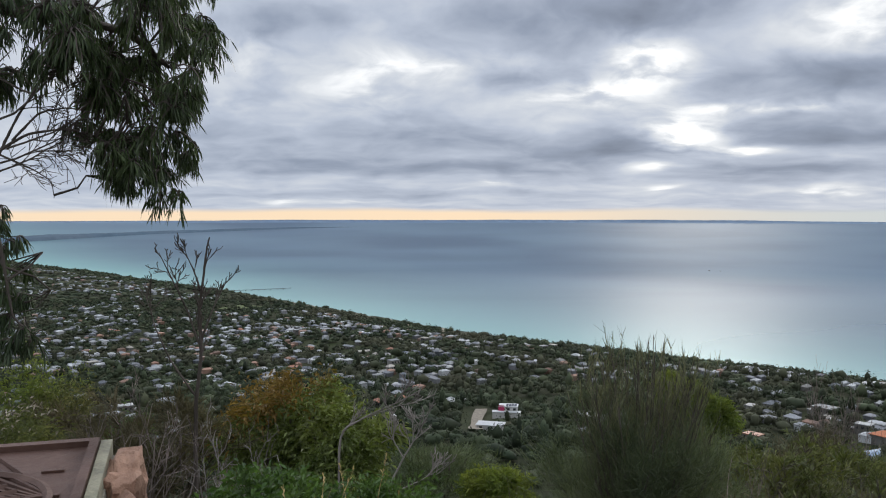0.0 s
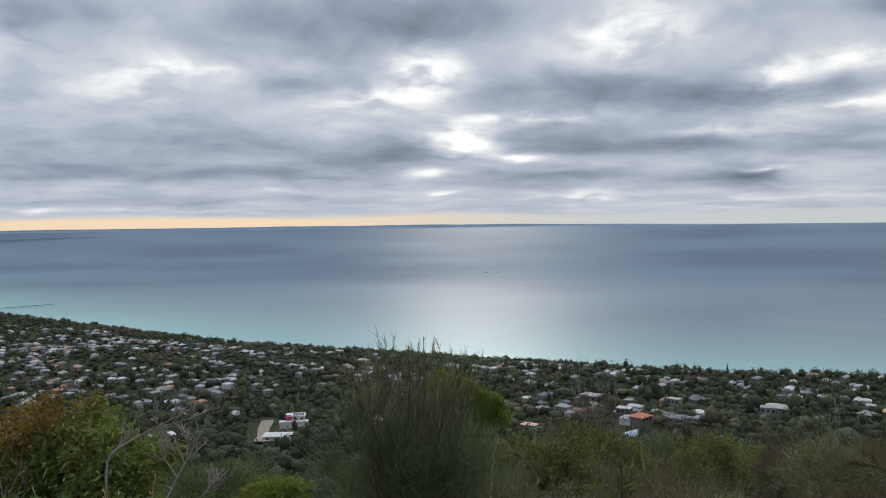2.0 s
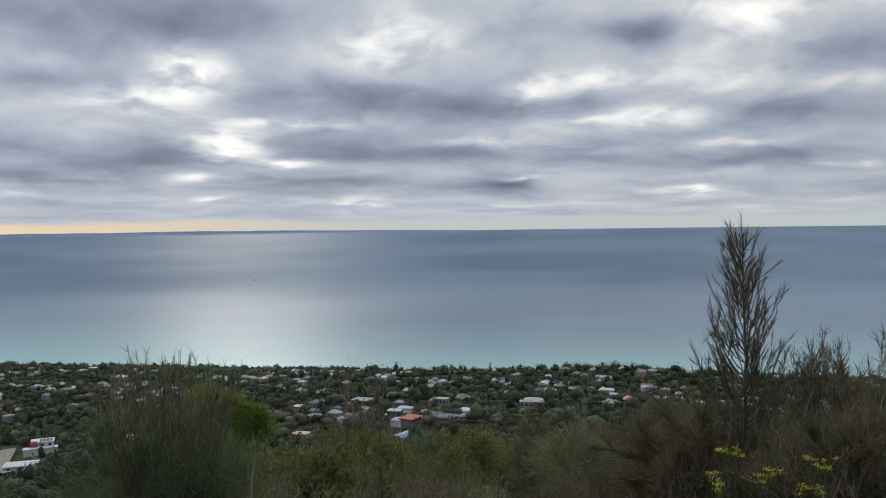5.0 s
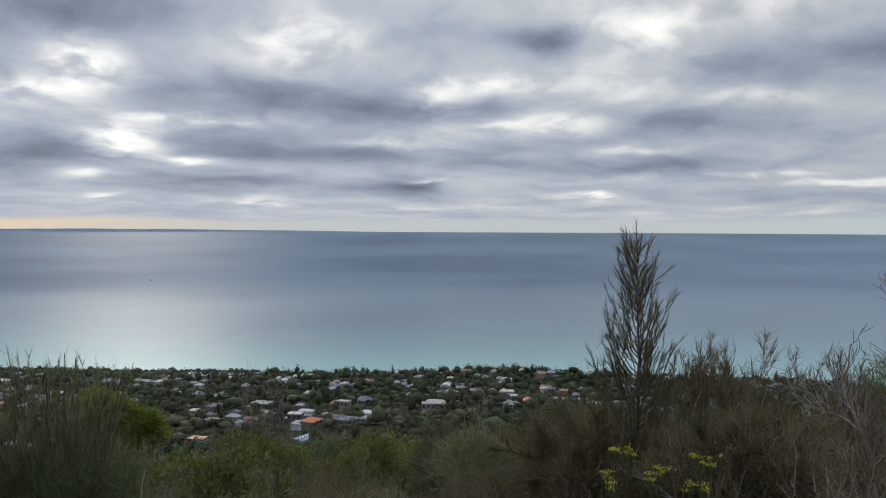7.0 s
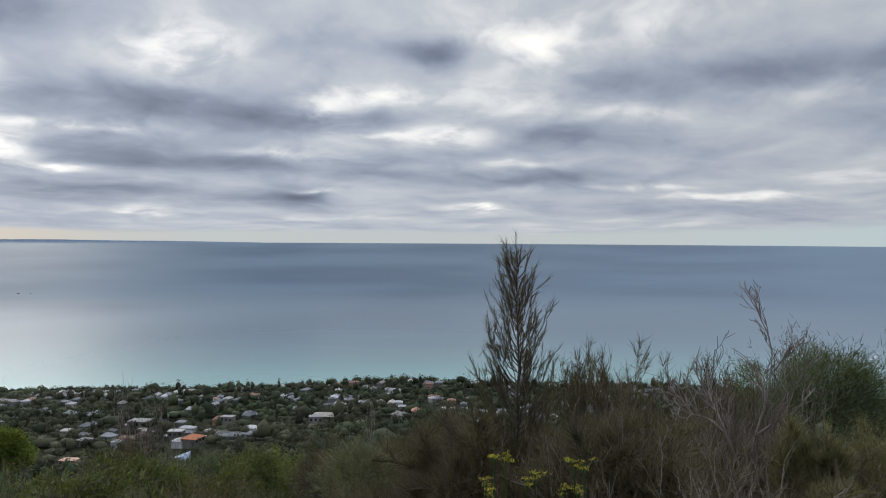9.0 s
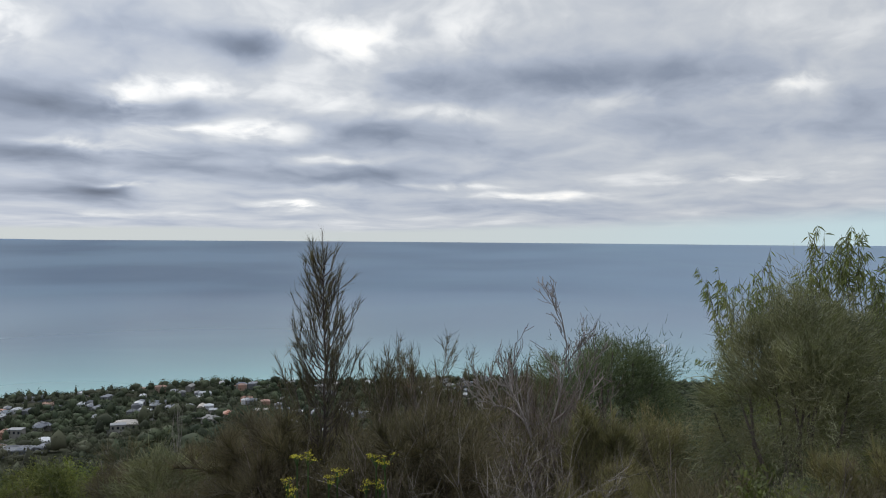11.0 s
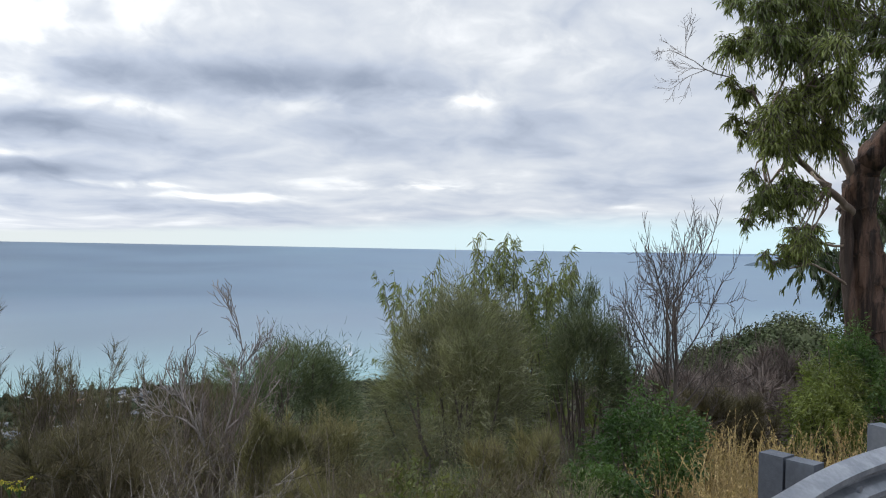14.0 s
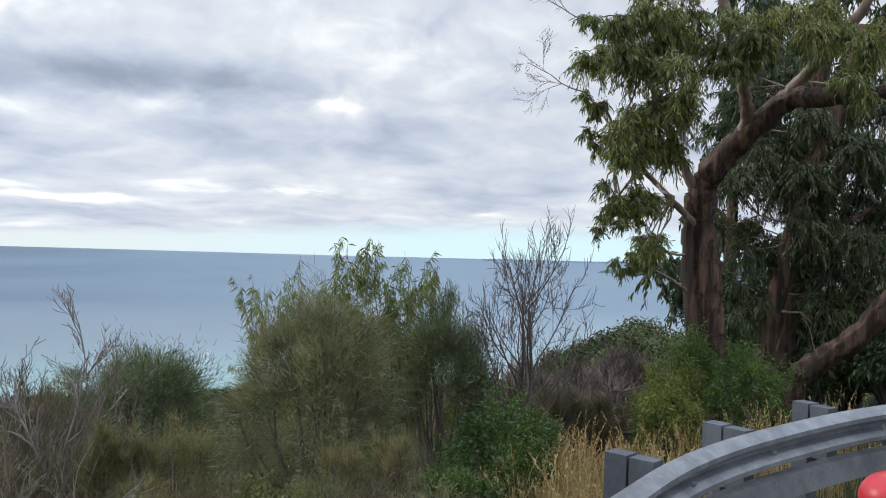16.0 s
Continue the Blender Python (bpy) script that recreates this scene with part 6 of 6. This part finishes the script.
def guardrail():
    line = rail_line()
    tangent = unit(np.gradient(line, axis=0))
    out = np.stack([-tangent[:, 1], tangent[:, 0]], -1)
    out *= np.sign((out * line).sum(1, keepdims=True))
    s = np.concatenate([[0], np.cumsum(np.linalg.norm(np.diff(line, axis=0), axis=1))])
    z = EYE - np.interp(s, [0, s[25], s[-1]], [1.08, 1.03, .74])
    x0, y0 = line[60]
    ob = thing("guardrail", x0, y0, gz(x0, y0), "curved galvanised steel guardrail on the road edge", "guardrail")
    base = np.array([x0, y0, gz(x0, y0)])

    def sweep(profile, lower):
        prof = np.array(profile)
        v = np.stack([np.column_stack([line + out * a, z - lower + b]) for a, b in prof], 1) - base
        m, k = v.shape[:2]
        i, j = np.arange(m - 1)[:, None] * k, np.arange(k)[None]
        j2 = (j + 1) % k
        g = Geo()
        g.add(v.reshape(-1, 3), np.stack([i + j, i + j2, i + k + j2, i + k + j], -1).reshape(-1, 4))
        return g
    wave = [(u, q * .76) for u, q in [(0.035, 0), (0.0, -.02), (-.045, -.05), (-.045, -.085), (-.01, -.12), (0.03, -.14), (0.03, -.17), (-.01, -.19), (-.045, -.225), (-.045, -.26), (0, -.29), (.035, -.31)]]
    back = [(a + .006, b) for a, b in reversed(wave)]
    part("beam", sweep(wave + back, 0), ZINC, ob, "weathered two-wave steel beam")
    channel = [(.03, 0), (-.03, -.012), (-.035, -.15), (.03, -.16), (.03, -.154), (-.027, -.144), (-.022, -.018), (.03, -.006)]
    part("rub_rail", sweep(channel, .265), ZINC, ob, "plain lower rub rail")
    joint = Geo()
    for at, (px, py, top) in enumerate(((4.63, -1.13, -1.02), (5.24, -1.84, -.965), (6.05, -2.72, -.955), (6.8, -4.1, -.80), (6.6, -5.7, -.76))):
        k = np.argmin(np.linalg.norm(line - (px, py), axis=1))
        a, d = tangent[k], out[k]
        foot, up = gz(px, py) - .3, EYE + top
        reach = max(float(((np.array([px, py]) - line[k]) * d).sum()) - .04, .2)
        reach = min(reach, .285)

        def pillar(u0, u1, w, z0, z1):
            ring = [(px - d[0] * u + a[0] * q, py - d[1] * u + a[1] * q) for u, q in ((u0, -w), (u1, -w), (u1, w), (u0, w))]
            g = Geo()
            g.add(np.array([(x, y, q) for q in (z0, z1) for x, y in ring]) - base,
                  [(0, 1, 5, 4), (1, 2, 6, 5), (2, 3, 7, 6), (3, 0, 4, 7), (4, 5, 6, 7), (3, 2, 1, 0)])
            return g
        part("post", pillar(0, .13, .055, foot, up), ZINCDARK, ob, "dark steel post")
        part("blockout", pillar(.142, reach, .05, up - .36, up - .006), ZINCDARK, ob, "steel spacer block")
        b = Geo()
        p = np.array([*line[k], z[k] - .118]) - base
        tube(b, [p - np.array([*d, 0]) * .05, p - np.array([*d, 0]) * .035], [.016, .018], 8)
        b.add(p - np.array([*d, 0]) * .05 + np.array([[math.cos(q) * a[0] * .016, math.cos(q) * a[1] * .016, math.sin(q) * .016] for q in np.arange(8) * math.pi / 4]), [list(range(8))])
        part("bolt", b, ZINC, ob)


guardrail()


def gravel_edge():
    """The road's gravel verge inside the rail."""
    b = np.radians(np.linspace(100, 175, 60))
    rows = []
    line = rail_line()
    lb, lr = np.degrees(np.arctan2(line[:, 0], line[:, 1])), np.hypot(line[:, 0], line[:, 1])
    edge = np.interp(np.degrees(b), lb, lr)
    rng = np.random.default_rng(1)
    for f in np.linspace(.25, 1.06, 22):
        x, y = edge * f * np.sin(b), edge * f * np.cos(b)
        rows.append(np.column_stack([x, y, ground_z(x, y) + .02 + rng.normal(size=len(x)) * .006]))
    v = np.stack(rows)
    i, j = np.arange(21)[:, None] * 60, np.arange(59)[None]
    g = Geo()
    g.add(v.reshape(-1, 3), np.stack([i + j, i + 60 + j, i + 61 + j, i + j + 1], -1).reshape(-1, 4))
    m = surface("road_gravel", (0.085, 0.062, 0.048), (0.17, 0.125, 0.095), 9, 0.95, (0.11, 0.10, 0.095), bump=1.0, bump_scale=60)
    tagged(part("gravel_verge", g, m, smooth=True), "reddish gravel verge inside the guardrail", "gravel", kind="structure")
    g = Geo()
    v, f = ball(1)
    for k in range(900):
        b, t = rng.uniform(104, 150), rng.uniform(.45, 1.05)
        r = np.interp(b, lb, lr) * t
        x, y = polar(b, r)
        s = rng.uniform(.006, .022)
        g.add(v * s * rng.uniform(.6, 1.3, 3) + (x, y, gz(x, y) + .025), f)
    tagged(part("pebbles", g, surface("pebbles", (.16, .12, .09), (.3, .25, .2), 3, .9, island=.4)), "loose stones on the verge", "stones", kind="stuff")


gravel_edge()


def bollard():
    x, y = 2.75, -1.65
    z = gz(x, y)
    ob = thing("bollard", x, y, z, "rounded red-topped white marker bollard on the gravel", "bollard")
    top = EYE - 0.62 - z
    red = surface("red_plastic", (0.50, 0.02, 0.03), (0.58, 0.03, 0.04), 4, 0.35)
    white = surface("white_plastic", (0.66, 0.64, 0.58), (0.74, 0.72, 0.66), 4, 0.45)
    g = Geo()
    tube(g, [(0, 0, -.1), (0, 0, top - .115)], [.10, .10], 24)
    part("post", g, white, ob, smooth=True)
    g = Geo()
    a = np.linspace(0, math.pi / 2, 9)
    tube(g, [(0, 0, top - .12), *[(0, 0, top - .085 + .085 * math.sin(q)) for q in a]], [.108, *[max(.108 * math.cos(q), .002) for q in a]], 24)
    part("cap", g, red, ob, "glossy red rounded cap", smooth=True)


bollard()


# ---------------------------------------------------------------- stone plinth with its relief plaque
def plinth():
    rock = surface("pink_granite", (0.22, 0.115, 0.075), (0.42, 0.25, 0.17), 7, 0.9, (0.19, 0.12, 0.09), bump=1.0, bump_scale=22)
    mortar = surface("grey_mortar", (0.20, 0.17, 0.14), (0.28, 0.25, 0.20), 9, 0.95, (0.18, 0.19, 0.12), bump=0.8, bump_scale=60)
    bronze = surface("weathered_bronze", (0.085, 0.048, 0.036), (0.15, 0.09, 0.07), 6, 0.5, (0.10, 0.065, 0.055), bump=0.3, bump_scale=40, metal=0.5)
    edge = surface("lichened_stone_edge", (0.17, 0.16, 0.12), (0.30, 0.28, 0.20), 10, 0.9, (0.20, 0.22, 0.10), bump=0.6, bump_scale=50)
    right = np.array([.957, .290, 0])
    near = np.array([.28, -.955, -.11])
    near /= np.linalg.norm(near)
    up = np.cross(right, near) * -1
    up = up if up[2] > 0 else -up
    corner = np.array([-.89, 2.12, -.595])
    x0, y0 = -1.35, 1.75
    base = np.array([x0, y0, gz(x0, y0) - EYE])
    ob = thing("plinth", x0, y0, gz(x0, y0), "pink granite plinth carrying a tilted bronze relief plaque", "monument")

    def slab(u0, u1, w0, w1, h0, h1):
        g = Geo()
        box(g, u0, u1, w0, w1, h0, h1)
        v = g.v[0]
        g.v[0] = corner - base + v[:, :1] * right + v[:, 1:2] * near + v[:, 2:] * up
        return g
    plate = part("plaque", slab(-1.1, 0, 0, .62, -.03, 0), bronze, ob, "brown bronze panorama plaque in low relief")
    for u0, u1, w0, w1 in ((-1.1, 0, 0, .022), (-1.1, 0, .598, .62), (-.022, 0, .022, .598)):
        part("rim", slab(u0, u1, w0, w1, 0, .016), bronze, plate)
    # an arc and rays in relief, pointing out over the bay
    centre = (-.36, .34)
    for k in range(15):
        a = radians(176 + k * 13.5)
        g = Geo()
        p = [corner - base + right * (centre[0] + math.cos(a) * q) + near * (centre[1] + math.sin(a) * q * .7) + up * .004 for q in (.05, .14, .235)]
        tube(g, p, [.007, .010, .010], 5)
        part("ray", g, bronze, plate)
    g = Geo()
    a = np.radians(np.linspace(180, 372, 40))
    tube(g, [corner - base + right * (centre[0] + math.cos(q) * .29) + near * (centre[1] + math.sin(q) * .20) + up * .004 for q in a], [.012] * 40, 6)
    part("arc", g, bronze, plate)
    for k in range(13):
        a = radians(181 + k * 5.6)
        g = Geo()
        tube(g, [corner - base + right * (-.03 + math.cos(a) * q) + near * (.36 + math.sin(a) * q * .62) + up * .003 for q in (.10, .32, .50)], [.004, .008, .006], 5)
        part("relief_line", g, bronze, plate)
    for k, (u, w, l) in enumerate(((-.06, .16, .05), (-.05, .30, .07), (-.16, .47, .09))):
        part("caption_bar", slab(u - l, u, w, w + .014, 0, .006), bronze, plate)
    part("edge_stone", slab(.003, .030, -.01, .64, -.05, .004), edge, ob, "pale lichened stone edging")
    # the body and its stones
    rng = np.random.default_rng(6)
    g = Geo()
    v = []
    for h, out in ((0, 0), (.3, .03), (.6, .05), (1.3, .08)):
        for u, w in ((-1.15, -.0), (.035, -.0), (.035, .66), (-1.15, .66)):
            v.append(corner - base + right * (u + (out if u > 0 else -out)) + near * (w + (out if w > .1 else -out)) * np.array([1, 1, 0 if h else 1]) + np.array([0, 0, -.035 - h - (.16 * (w > .1) if h else 0)]))
    q = []
    for k in range(3):
        for j in range(4):
            q.append((k * 4 + j, k * 4 + (j + 1) % 4, k * 4 + 4 + (j + 1) % 4, k * 4 + 4 + j))
    g.add(v, q + [(0, 3, 2, 1)])
    part("core", g, mortar, ob)
    bv, bf = ball(3)
    for k in range(16):
        u = rng.uniform(.060, .075) + .03 * (k // 4)
        w = .06 + (k % 4) * .18 + rng.normal() * .02
        h = .03 + (k // 4) * .16 + rng.normal() * .02
        size = np.array([rng.uniform(.045, .065), rng.uniform(.09, .13), rng.uniform(.08, .12)])
        bumps = np.array([1 + .42 * noise.noise(Vector(p) * 1.9 + Vector((k * 3.1, 0, 0))) + .30 * noise.noise(Vector(p) * 4.5 + Vector((0, k, 0))) for p in bv])
        bumps = np.clip(bumps, .78, 1.14)
        block = np.sign(bv) * np.abs(bv) ** .65 * bumps[:, None] * size
        g = Geo()
        g.add(corner - base + right * u + near * w * np.array([1, 1, .35]) + np.array([0, 0, -.13 - h]) + block @ np.stack([right, np.array([near[0], near[1], 0]) / np.hypot(near[0], near[1]), [0, 0, 1]]), bf)
        part("stone", g, rock, ob)


plinth()


def foam():
    """Two small breaking crests off the shore."""
    white = surface("sea_foam", (0.7, 0.72, 0.72), (0.8, 0.8, 0.8), 0.2, 0.8)
    rng = np.random.default_rng(8)
    g = Geo()
    for b, d, n in ((73.2, 1190, 9), (73.4, 1105, 5)):
        for k in range(n):
            x, y = polar(b + rng.normal() * .12, d + rng.normal() * 22)
            a, l, w = rng.uniform(.3, .9), rng.uniform(4, 9), rng.uniform(.8, 2.2)
            c, s = math.cos(a), math.sin(a)
            g.add([(x + c * u * l - s * v * w, y + s * u * l + c * v * w, .25 + .5 * (abs(u) + abs(v) < .1)) for u, v in ((-1, 0), (-.4, -1), (.5, -.8), (1, 0), (.4, .9), (-.5, .7))], [(0, 1, 2, 3, 4, 5)])
    tagged(part("wave_crest", g, white), "small white breaking crests on the water", "foam", kind="stuff")


foam()
